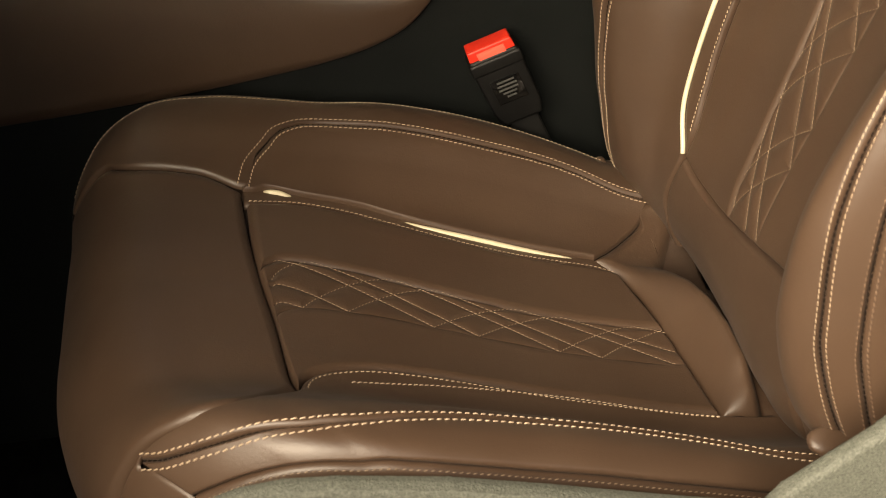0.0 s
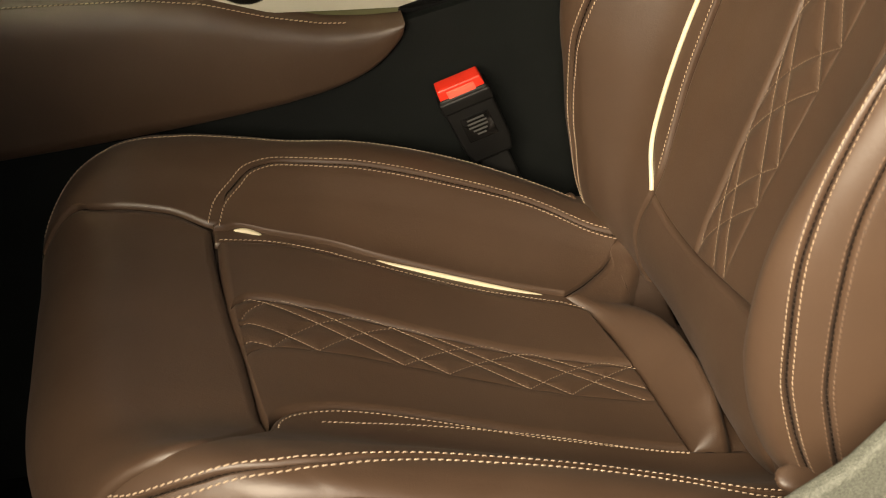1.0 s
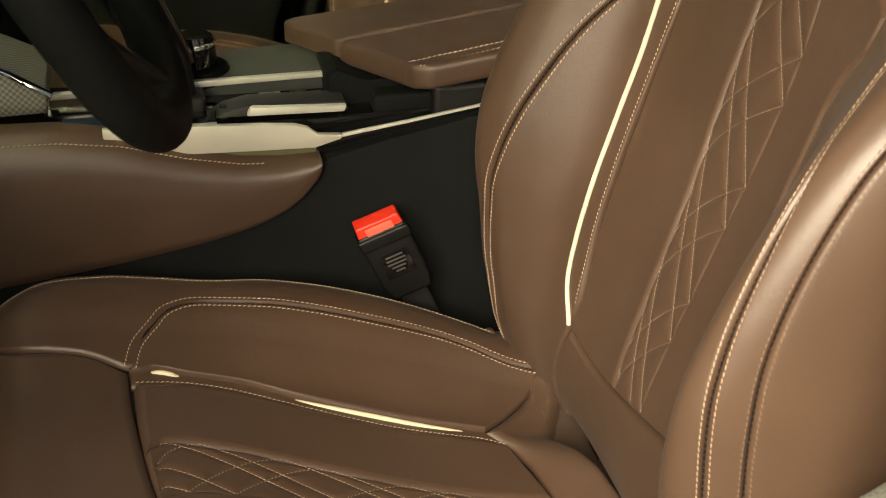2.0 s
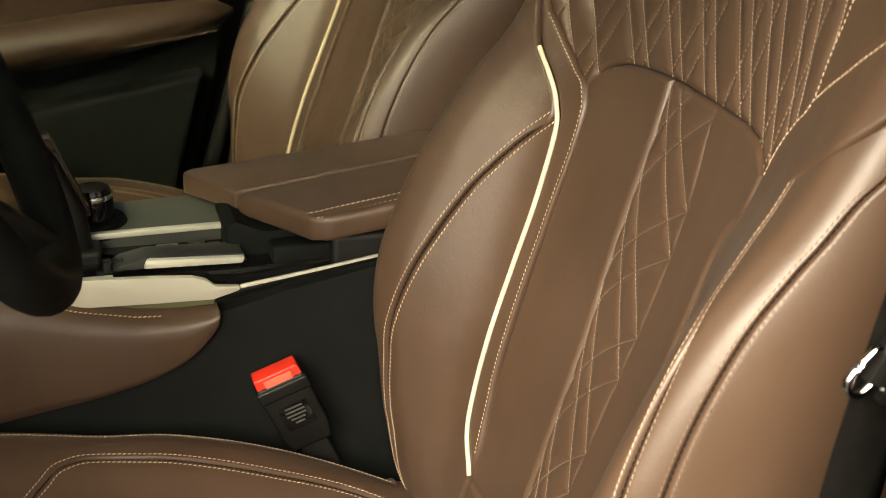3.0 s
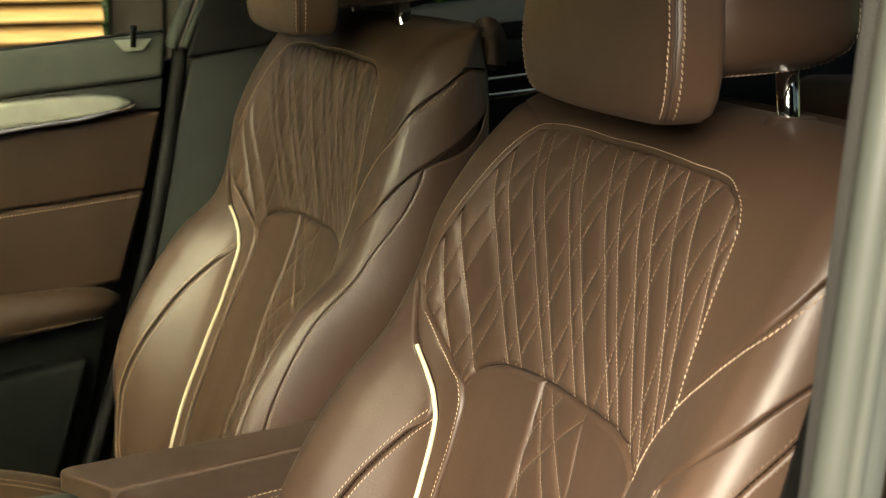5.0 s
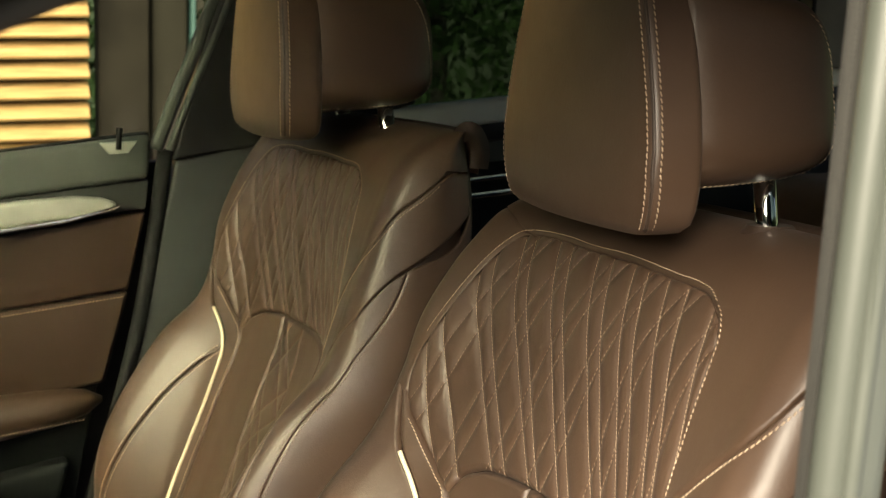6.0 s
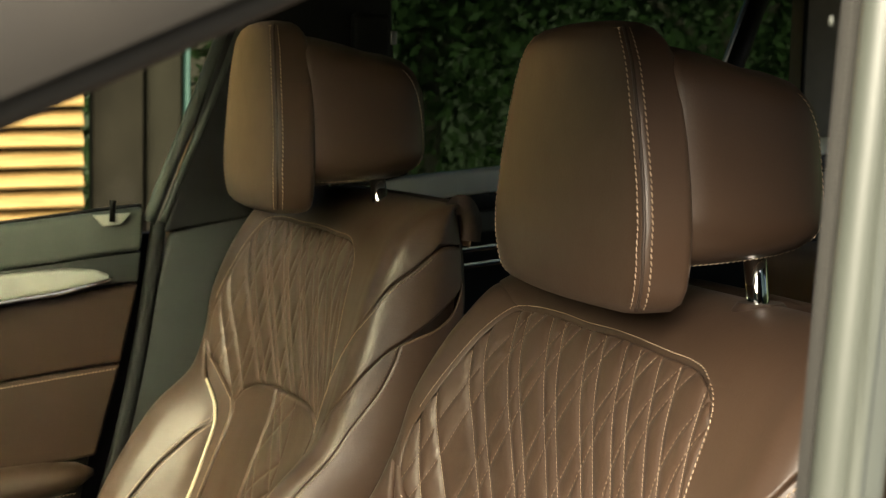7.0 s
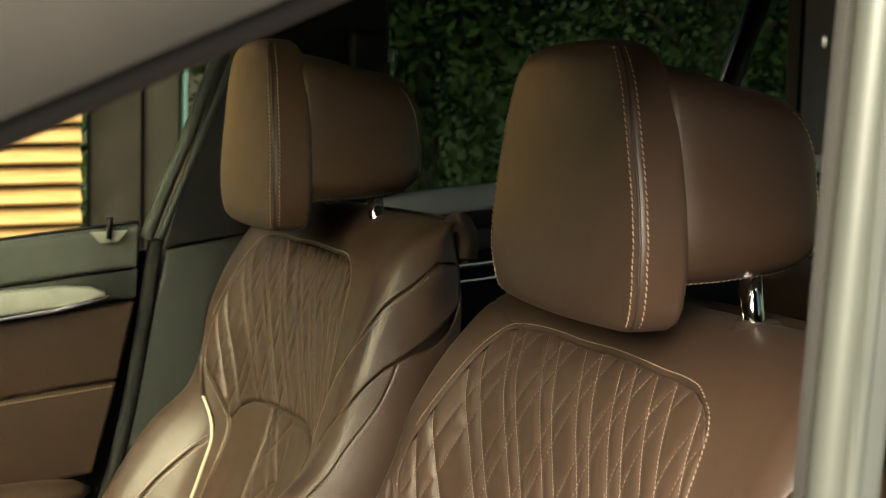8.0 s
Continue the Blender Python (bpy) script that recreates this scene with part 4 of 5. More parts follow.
sill = thing("seat_side_trim", "grey grained plastic trim along the seat's side", "seat trim")
GRAINED = plain("grey_grained_plastic", (.070, .074, .061), (.150, .155, .130), .6, 2400, .9, 0, .3, .3)
part("trim_panel", plate([(-.24, .12), (.30, .12), (.30, .35), (.15, .378), (.098, .392), (.02, .415), (-.043, .432), (-.109, .444), (-.142, .447), (-.169, .444), (-.20, .433), (-.235, .39), (-.24, .36)], 1, -.283, -.268, .006), sill, "", GRAINED)
part("hinge_cover", plate([(.12, .30), (.34, .30), (.34, .58), (.26, .535), (.206, .469), (.179, .449), (.152, .429), (.13, .40)], 1, -.318, -.304, .005, 3), sill, "grained hinge cover", GRAINED)
part("trim_foot", block((-.2, -.275, .0), (.25, -.245, .14), .004), sill, "", BLACK)

# ---- belt on the pillar ----
belt = thing("seat_belt", "black seat belt with a chromed tongue hanging by the pillar", "seat belt")
line = even([(.262, -.372, .05), (.268, -.370, .40), (.281, -.366, .70), (.300, -.366, .80), (.325, -.38, .95), (.35, -.395, 1.12)], 60)
line[:, 0] -= .014
across = np.array([.022, .006, -.004])
web = np.stack([line - across, line - across * .4 + [0, -.0012, 0], line + across * .4 + [0, -.0012, 0], line + across, line + across + [0, .002, 0], line - across + [0, .002, 0]], 0)
part("webbing", mesh_from("webbing", web.reshape(-1, 3), grid_faces(6, 60, loop=True), WEBBING), belt)
bm = plate([(-.030, -.012), (.020, -.012), (.026, .0), (.020, .014), (-.030, .014), (-.034, 0)], 1, -.007, .007, .003)
grip = part("tongue_grip", bm, belt, "black plastic grip", BLACK)
grip.matrix_basis = pose(.2720, -.378, .7850, 0, -28, 0) @ Matrix.Diagonal((.36, .7, .46, 1))
bm = plate([(-.012, -.02), (.012, -.02), (.012, .008), (-.012, .008)], 1, -.0045, .0045, .002)
neck = part("tongue_neck", bm, belt, "black plastic neck", BLACK)
neck.matrix_basis = pose(.2650, -.380, .7660, 0, 25, 0) @ Matrix.Diagonal((.72, 1, .9, 1))
q = even([(.0, .018), (.010, .016), (.0125, .004), (.0125, -.012), (.009, -.021), (0, -.0235), (-.009, -.021), (-.0125, -.012), (-.0125, .004), (-.010, .016), (0, .018)], 40)
blade = tube("tongue_blade", np.stack([q[:, 0] * .50, 0 * q[:, 0], q[:, 1] * .62], -1), .0022, CHROME, belt, "chromed tongue blade", sides=10)
blade.matrix_basis = pose(.2520, -.381, .7590, 0, 42, 0)
bm = bmesh.new()
bmesh.ops.create_uvsphere(bm, u_segments=20, v_segments=12, radius=.0085)
for v in bm.verts:
    v.co = Vector((v.co.x + .2655, v.co.y * .6 - .379, v.co.z + .7445))
part("belt_stop", bm, belt, "black stop button", GLOSS)

# ---- buckle beside the seat ----
buckle = thing("belt_buckle", "black belt buckle with a red push button", "belt buckle")
ax, up2 = Vector((.94, 0, .34)), Vector((.40, 0, -.92))


def leaned(bm, origin):
    m = Matrix(((ax.x, 0, up2.x), (0, 1, 0), (ax.z, 0, up2.z)))
    for v in bm.verts:
        v.co = Vector(origin) + m @ v.co
    bmesh.ops.recalc_face_normals(bm, faces=bm.faces[:])
    return bm


body_out = [(-.0240, .0), (.0240, .0), (.0245, .012), (.0235, .062), (.0195, .077), (-.0195, .077), (-.0235, .062), (-.0245, .012)]
org = (.0815, .262, .4405)
body = part("buckle_body", leaned(plate(body_out, 1, -.013, .013, .0035, 3), org), buckle, "", BLACK)
part("buckle_collar", leaned(plate([(-.0254, .003), (.0254, .003), (.0254, .017), (-.0254, .017)], 1, -.0145, .0145, .003, 3), org), buckle, "", BLACK)
part("push_button", leaned(plate([(-.0215, -.010), (.0215, -.010), (.0228, .006), (-.0228, .006)], 1, -.0115, .0085, .002, 3), org), buckle, "red push button", RED)
part("button_dish", leaned(plate([(-.0135, -.0065), (.0135, -.0065), (.0135, .002), (-.0135, .002)], 1, -.0125, -.0105, .0012), org), buckle, "lighter red dish", plain("light_red", (.90, .13, .09), (.95, .16, .11), .4, 60, 0))
plaque = part("print_plate", leaned(plate([(-.0145, .026), (.0145, .026), (.0145, .053), (-.0145, .053)], 1, -.0142, -.012, .0008), org), buckle, "recessed black plate with faint print", GLOSS)
for k in range(5):
    half = (.0085, .0095, .0095, .007, .0045)[k]
    part("print_bar", leaned(plate([(-half, .0285 + k * .0042), (half, .0285 + k * .0042), (half, .0303 + k * .0042), (-half, .0303 + k * .0042)], 1, -.0146, -.0140, 0), org), plaque, "", INK)
part("stalk", leaned(block((-.0145, -.004, .070), (.0145, .004, .26), .003), org), buckle, "black stalk", BLACK)
part("stalk_clip", leaned(block((-.006, -.0075, .073), (.010, -.003, .079), .001), org), buckle, "bright metal clip", SATIN)

# ---- centre console ----
console = thing("centre_console", "black centre console with brown leather side and bright metal trims", "centre console")
part("console_body", plate([(-.78, .0), (.75, .0), (.75, .545), (.30, .548), (.185, .530), (.10, .514), (.035, .498), (-.02, .478), (-.14, .462), (-.78, .44)], 1, .292, .315, .004), console, "charcoal soft plastic side", SOFT_BLACK)
part("console_body", plate([(-.78, .0), (.75, .0), (.75, .5), (-.78, .5)], 1, .437, .455, .004), console, "charcoal soft plastic side", SOFT_BLACK)
part("console_core", block((-.78, .3155, .02), (.74, .4365, .500), .004), console, "", BLACK)
# knee pad: brown leather, rounded over its top edge
q = even([(-.78, .40), (-.372, .391), (-.30, .397), (-.129, .418), (-.065, .430), (-.022, .443), (.006, .458), (.024, .476), (.033, .490), (.0335, .502)], 120)
t = np.interp(q[:, 0], (-.78, -.40, -.30, -.20, -.145, -.09, -.04, .0, .0335), (.58, .560, .556, .552, .542, .522, .509, .5045, .5035))
rows = []
for f, dy, dz in ((0, .004, 0), (.0, -.004, .001), (.02, -.0075, 0), (.10, -.009, 0), (.30, -.010, 0), (.5, -.0115, 0), (.7, -.011, 0), (.80, -.008, 0), (.88, -.0015, 0), (.95, .008, 0), (1.0, .018, .0), (1.0, .022, -.006)):
    rows.append(np.stack([q[:, 0], .290 + dy + 0 * t, q[:, 1] + (t - q[:, 1]) * f + dz], -1))
pad = part("knee_pad", mesh_from("knee_pad", np.stack(rows, 0).reshape(-1, 3), grid_faces(12, 120, flip=True), LEATHER), console, "brown leather knee pad with a stitched top edge")
sx = np.linspace(-.70, -.018, 300)
stz = np.interp(sx, q[:, 0], q[:, 1] * .10 + t * .90)
stitches("stitching", [(np.stack([sx, .2903 + 0 * sx, stz + .0008], -1), np.tile([0, -.75, .65], (300, 1)))], THREAD, pad, .0044, .78, .00058)
# metal band that tapers to a bright line
band = [(-.16, .545), (-.09, .5415), (-.02, .537), (.012, .534), (.024, .530), (.033, .5225), (.055, .5205), (.055, .5165), (.03, .5095), (-.02, .511), (-.09, .514), (-.16, .518)]
tail = [(.0555, .5203), (.12, .5283), (.185, .5375), (.26, .5490), (.26, .5470), (.185, .5352), (.12, .5255), (.0555, .5168)]
part("gloss_side", plate([(-.16, .50), (.26, .50), (.26, .544), (.12, .5225), (.05, .514), (.03, .511), (-.02, .524), (-.16, .526)], 1, .3035, .3182, .001), console, "glossy black inner side", GLOSS)
part("metal_band", plate(band, 1, .296, .3030, .0015), console, "bright satin metal band", plain("pale_brushed_silver", (.58, .56, .48), (.66, .64, .55), .40, 10, 0, .35))
part("metal_band", plate(tail, 1, .2985, .3022, .0008), console, "thin satin metal line", BRUSHED)
# the band's shadow and reflection below it, put into an olive strip
part("band_shadow", plate([(-.16, .510), (-.09, .505), (-.02, .502), (.031, .503), (.032, .5095), (-.02, .511), (-.09, .514), (-.16, .518)], 1, .301, .316, .001), console, "olive strip painted as shadow and reflection of the band", plain("band_shadow_olive", (.10, .10, .05), (.13, .13, .07), .2, 20, 0))
part("gloss_deck", plate([(-.42, .50), (.30, .50), (.30, .532), (.06, .530), (-.42, .538)], 1, .3185, .4365, .002), console, "glossy black deck", GLOSS)
part("chrome_rail", plate([(-.34, .528), (-.062, .527), (-.057, .534), (-.34, .536)], 1, .311, .322, .0025), console, "bright metal rail", BRUSHED)
part("chrome_rail", plate([(-.030, .537), (.062, .534), (.064, .541), (-.026, .546)], 1, .317, .331, .0028), console, "bright metal rail", BRUSHED)
part("switch_bridge", plate([(-.058, .536), (.066, .534), (.062, .543), (-.026, .546), (-.050, .541)], 1, .322, .352, .0015), console, "satin dark switch bridge", plain("satin_dark_metal", (.030, .030, .028), (.045, .045, .042), .35, 60, .05, .2, .3))
part("chrome_rail", plate([(-.34, .541), (-.07, .544), (.06, .545), (.062, .5500), (-.07, .5505), (-.34, .547)], 1, .381, .389, .002), console, "bright metal rail", BRUSHED)
part("tray_lip", plate([(-.14, .53), (.08, .53), (.085, .553), (.03, .5495), (-.14, .5465)], 1, .3895, .470, .002), console, "grey woven tray trim", DARK_TRAY)
for k, (x, y) in enumerate(((-.004, .3565), (.024, .357), (.040, .352), (-.062, .334), (-.050, .336), (-.038, .338))):
    r = (.0105, .008, .006, .0035, .0035, .0035)[k]
    part("console_button", plate([(x - r, y - .0055), (x + r, y - .0055), (x + r, y + .0055), (x - r, y + .0055)], 2, .531, .5425, .0012), console, "grey lettered button", plain("button_grey", (.20, .20, .19), (.25, .25, .24), .4, 60, 0) if k in (0,) else BLACK)
    part("button_mark", plate([(x - r * .45, y - .0016), (x + r * .45, y - .0016), (x + r * .45, y + .0016), (x - r * .45, y + .0016)], 2, .5421, .5428, 0), console, "pale printed mark", PALE)
fascia = part("patterned_fascia", plate([(-.78, .545), (-.46, .548), (-.205, .553), (-.205, .575), (-.32, .635), (-.78, .74)], 1, .325, .43, .004), console, "finely patterned metal fascia", PATTERNED)
part("fascia_edge", tube("fascia_edge", [(-.206, .321, .552), (-.202, .322, .572), (-.235, .322, .594), (-.32, .322, .640)], .0035, CHROME, data_only=True), console, "chrome fascia edge")

# selector lever
lever = thing("gear_selector", "black gear selector with a glossy face and grey key", "gear selector")
secs = []
for f in np.linspace(0, 1, 26):
    cx, cz = np.interp(f, (0, .35, .8, 1), (-.086, -.093, -.122, -.134)), np.interp(f, (0, 1), (.530, .660))
    hx, hy = np.interp(f, (0, .12, .4, .75, .92, 1), (.017, .016, .018, .022, .017, .004)), np.interp(f, (0, .4, .75, .94, 1), (.015, .016, .019, .013, .003))
    a = np.linspace(0, 2 * math.pi, 28, endpoint=False)
    secs.append(np.stack([cx + hx * np.sign(np.cos(a)) * abs(np.cos(a)) ** .75, .372 + hy * np.sign(np.sin(a)) * abs(np.sin(a)) ** .75, cz + .30 * (cx - .0 + hx * np.cos(a) - cx) * 1.0], -1))
part("lever", mesh_from("lever", *loft(secs), BLACK), lever, "satin black lever")
key = part("side_key", plate([(-.013, -.022), (.006, -.022), (.013, .004), (.008, .026), (-.008, .022)], 1, -.003, .003, .0018), lever, "grey pressed side key", plain("key_grey", (.16, .16, .15), (.2, .2, .19), .35, 60, 0))
key.matrix_basis = pose(-.121, .354, .633, 0, -22, 0)
face = part("lever_face", plate([(-.012, -.046), (.010, -.046), (.014, .040), (-.010, .046)], 1, -.011, .011, .003), lever, "glossy dark face", plain("gloss_brown_black", (.018, .010, .008), (.024, .014, .011), .10, 20, 0))
face.matrix_basis = pose(-.098, .380, .612, 0, -24, 0)
part("lever_boot", block((-.106, .352, .527), (-.064, .394, .545), .006), lever, "black base collar", BLACK)
tube("chrome_ring", np.stack([-.104 + .006 * np.cos(np.linspace(0, 6.283, 30)), .350 + .003 * np.sin(np.linspace(0, 6.283, 30)), .585 + .009 * np.sin(np.linspace(0, 6.283, 30))], -1), .002, CHROME, lever, "chrome detail", sides=8)

knob = thing("rotary_controller", "black rotary controller with a chrome ring on the console", "control knob")
for nm, r1, r2, z0, z1, mt in (("knob_base", .035, .030, .540, .553, SOFT_BLACK), ("knob_body", .0205, .0195, .546, .574, GLOSS), ("knob_ring", .0205, .0205, .574, .579, CHROME), ("knob_cap", .0185, .017, .579, .584, GLOSS)):
    bm = bmesh.new()
    bmesh.ops.create_cone(bm, cap_ends=True, segments=40, radius1=r1, radius2=r2, depth=z1 - z0)
    bmesh.ops.bevel(bm, geom=[e for e in bm.edges if abs(e.verts[0].co.z - e.verts[1].co.z) < 1e-5], offset=.0014, segments=2, affect="EDGES")
    for v in bm.verts:
        v.co += Vector((-.0675, .42, (z0 + z1) / 2))
    part(nm, bm, knob, "chrome ring" if mt == CHROME else "", mt)

# armrest: two padded lids that rise to the rear
arm = thing("armrest", "brown leather centre armrest with double stitching and a split lid", "armrest")


def top(x):
    return .578 + .13 * (x - .044)


def lid(name, outline, thick, bevel):
    bm = plate(outline, 2, -thick, 0, bevel, 6)
    for v in bm.verts:
        v.co.z += top(v.co.x)
    return part(name, bm, arm, "", LEATHER)


lid_a = lid("armrest_lid", [(.0665, .3838), (.112, .300), (.119, .285), (.135, .275), (.52, .275), (.52, .3838)], .025, .0115)
lid_b = lid("armrest_lid", [(.034, .472), (.025, .468), (.024, .460), (.0645, .3862), (.52, .3862), (.52, .436), (.25, .452)], .021, .0100)
runs = []
for y0, x0, dz in ((.2980, .112, .0002), (.2862, .1195, .0002)):
    q = even([(x0, y0 + .002), (x0 + .010, y0 - .004), (x0 + .03, y0 - .0035), (.25, y0), (.50, y0)], 200)
    drop = np.interp(q[:, 0], (x0, x0 + .008), (.010, 0)) + np.clip((.2885 - q[:, 1]) / .0125, 0, 1) ** 2 * .006
    runs.append((np.stack([q[:, 0], q[:, 1], top(q[:, 0]) - drop + dz], -1), np.tile([-.13, -.1, .98], (200, 1))))
stitches("stitching", runs, THREAD, lid_a, .0050, .78, .00064)
xs = np.linspace(.045, .50, 200)
stitches("stitching", [(np.stack([xs, np.interp(xs, (.04, .25, .52), (.466, .446, .430)), top(xs) - .0012], -1), np.tile([-.13, .3, .95], (200, 1)))], THREAD, lid_b, .0050, .78, .00058)
part("bin_box", block((.145, .312, .40), (.50, .430, .556), .008), arm, "black storage box", BLACK)
part("bin_front", plate([(.052, .500), (.16, .500), (.16, .556), (.088, .553), (.060, .566), (.050, .560)], 1, .345, .425, .005), arm, "dark hinge cover", SOFT_BLACK)
part("bin_latch", block((.090, .320, .520), (.150, .346, .546), .005), arm, "dark latch cover", SOFT_BLACK)

# steering wheel, only its rim and hub carrier
wheel = thing("steering_wheel", "black leather steering wheel in front of the driver's seat", "steering wheel")
a = np.linspace(0, 2 * math.pi, 97)
tilt = np.array([-.40, 0, .917])
centre = np.array([-.1790, .0, .8590])
rim = centre + .186 * (np.cos(a)[:, None] * np.array([0, 1.0, 0]) + np.sin(a)[:, None] * tilt)
tube("rim", rim, .0165, SOFT_BLACK, wheel, "thick black leather rim", sides=18, ends=False)
hub = centre + np.array([-.05, 0, -.02])
part("hub", block(tuple(hub - [.03, .07, .06]), tuple(hub + [.02, .07, .06]), .025), wheel, "", BLACK)
for ang in (0, 180, 270):
    d = np.cos(radians(ang)) * np.array([0, 1.0, 0]) + np.sin(radians(ang)) * tilt
    tube("spoke", [hub + d * .04, hub + d * .10 + [.02, 0, 0], centre + d * .176], .011, BLACK, wheel, sides=10)
tube("column", [hub, hub + np.array([-.3, 0, -.13]), hub + np.array([-.62, 0, -.27])], .03, BLACK, wheel)

# ---- passenger's side ----
def sloped(points, x0=.05, k=.13):
    """Outline whose heights follow the rising waist line."""
    return [(x, z + k * (x - x0)) for x, z in points]


# seat leather darkened and dulled, the far door's shade is in the colour
DOOR_LEATHER = leather("shaded_door_leather", (.026, .0136, .0080), (.034, .0182, .0110), (.45, .58), 1.0, .35)
DARK_GREEN = plain("dark_green_plastic", (.015, .0175, .0155), (.021, .024, .0215), .5, 60, .3)
door = thing("passenger_door", "passenger door lined in brown leather with a silver trim", "car door")
part("waist_rail", plate(sloped([(-1.0, .885), (.236, .885), (.240, .948), (-1.0, .948)]), 1, 1.085, 1.135, .012, 4), door, "grey-green soft waist rail", GREY_GREEN)
part("rail_base", plate(sloped([(-1.0, .858), (.232, .842), (.236, .884), (-1.0, .884)]), 1, 1.090, 1.13, .004), door, "darker lower rail", DARK_GREEN)
trim_out = sloped([(-.9, .848), (.05, .8465), (.12, .8475), (.17, .851), (.192, .857), (.17, .868), (.13, .876), (.05, .880), (-.9, .882)])
part("silver_trim", plate(trim_out, 1, 1.070, 1.095, .008, 4), door, "satin silver trim", plain("pale_satin_metal", (.34, .35, .31), (.40, .41, .36), .38, 90, .05, .5))
part("chrome_strip", plate(sloped([(-.9, .838), (.05, .8385), (.12, .8405), (.186, .8505), (.196, .8565), (.186, .8555), (.12, .8475), (.05, .8465), (-.9, .846)]), 1, 1.066, 1.084, .0025), door, "chrome strip", CHROME)
upper = part("upper_card", plate(sloped([(-1.0, .727), (.207, .729), (.232, .838), (-1.0, .838)]), 1, 1.088, 1.13, .006, 3), door, "brown leather panel in a shaded tone", DOOR_LEATHER)
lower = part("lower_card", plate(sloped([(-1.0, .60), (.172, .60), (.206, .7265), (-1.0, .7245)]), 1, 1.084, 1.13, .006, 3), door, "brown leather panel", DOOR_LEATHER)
xs = np.linspace(-.5, .200, 240)
stitches("stitching", [(np.stack([xs, 1.0835 + 0 * xs, .7215 + .13 * (xs - .05)], -1), np.tile([0, -1, 0], (240, 1)))], THREAD_DIM, lower, .0050, .7, .0006)
# padded armrest, rounded, swelling towards the front
secs = []
for x in np.linspace(-1.0, .168, 50):
    g = np.interp(x, (-1.0, .0, .10, .15, .168), (1.3, 1.0, .8, .5, .12))
    a = np.linspace(0, 2 * math.pi, 22, endpoint=False)
    secs.append(np.stack([np.full(22, x), 1.083 - .042 * g * np.cos(a), .578 + .13 * (x - .05) + .034 * g * np.sin(a)], -1))
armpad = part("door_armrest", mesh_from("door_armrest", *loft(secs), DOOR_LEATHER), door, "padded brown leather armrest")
xs = np.linspace(-.5, .14, 200)
stitches("stitching", [(np.stack([xs, 1.048 + .0 * xs, .562 + .13 * (xs - .05)], -1), np.tile([0, -.85, -.5], (200, 1)))], THREAD_DIM, armpad, .0050, .7, .0006)
part("under_card", plate(sloped([(-1.0, .20), (.06, .20), (.13, .43), (.165, .60), (-1.0, .60)]), 1, 1.100, 1.13, .006), door, "charcoal lower panel", SOFT_BLACK)
part("map_pocket", plate(sloped([(-1.0, .20), (.04, .20), (.09, .40), (.12, .502), (-.05, .492), (-1.0, .47)]), 1, 1.055, 1.100, .012, 4), door, "charcoal door pocket", SOFT_BLACK)
part("pin_collar", plate([(.180, .945), (.206, .947), (.219, .964), (.166, .961)], 1, 1.076, 1.086, .003), door, "pale pin collar", plain("pin_grey", (.22, .23, .20), (.27, .28, .24), .45, 60, .1))
tube("lock_pin", [(.192, 1.074, .952), (.193, 1.074, .974), (.1935, 1.074, .982)], (.0040, .0040, .0052), BLACK, door, "black lock pin", sides=12)
pane = part("door_glass", plate(sloped([(-1.0, .94), (.262, .94), (.40, 1.27), (-.1, 1.24), (-1.0, .97)]), 1, 1.116, 1.120, 0), door, "clear door glass", CLEAR)
pane.visible_shadow = False
part("window_seal", plate(sloped([(-1.0, .944), (.238, .944), (.238, .951), (-1.0, .951)]), 1, 1.098, 1.124, .002), door, "black window seal", RUBBER)

post = thing("side_pillar", "grey-green and black door pillar beside the passenger seat", "car pillar")
tube("frame_bar", even([(.247, 1.095, .95), (.262, 1.095, .99), (.318, 1.095, 1.13), (.412, 1.095, 1.39)], 30), .010, GREY_GREEN, post, "grey-green window frame bar", sides=14)
tube("frame_seal", even([(.266, 1.088, .95), (.281, 1.088, .99), (.337, 1.088, 1.13), (.431, 1.088, 1.39)], 30), .0055, GREY_GREEN, post, "rubber frame seal", sides=12)
tube("gap_seal", even([(.110, 1.10, .30), (.178, 1.10, .52), (.215, 1.10, .66), (.246, 1.10, .83), (.262, 1.10, .95)], 40), .0115, RUBBER, post, "black door seal", sides=12)
part("lower_cover", plate([(.130, .20), (.64, .20), (.64, 1.0), (.36, .955), (.277, .935), (.255, .83), (.222, .66), (.192, .53)], 1, 1.095, 1.14, .006, 3), post, "grey-green lower pillar cover", DARK_GREEN)
part("upper_cover", plate([(.268, .935), (.40, .957), (.64, 1.02), (.612, 1.19), (.600, 1.39), (.412, 1.39), (.327, 1.14)], 1, 1.085, 1.13, .006, 3), post, "black upper pillar cover", BLACK)
web = even([(.46, 1.075, .30), (.46, 1.072, .80), (.455, 1.070, 1.22)], 20)
part("webbing", mesh_from("webbing", np.stack([web + [-.024, 0, 0], web + [.024, 0, 0]], 0).reshape(-1, 3), grid_faces(2, 20), WEBBING), post, "black belt webbing")
part("belt_anchor", block((.54, 1.06, 1.19), (.60, 1.085, 1.26), .01), post, "black belt anchor", BLACK)
part("anchor_cap", block((.596, 1.058, 1.215), (.606, 1.07, 1.235), .002), post, "bright anchor bolt", SATIN)

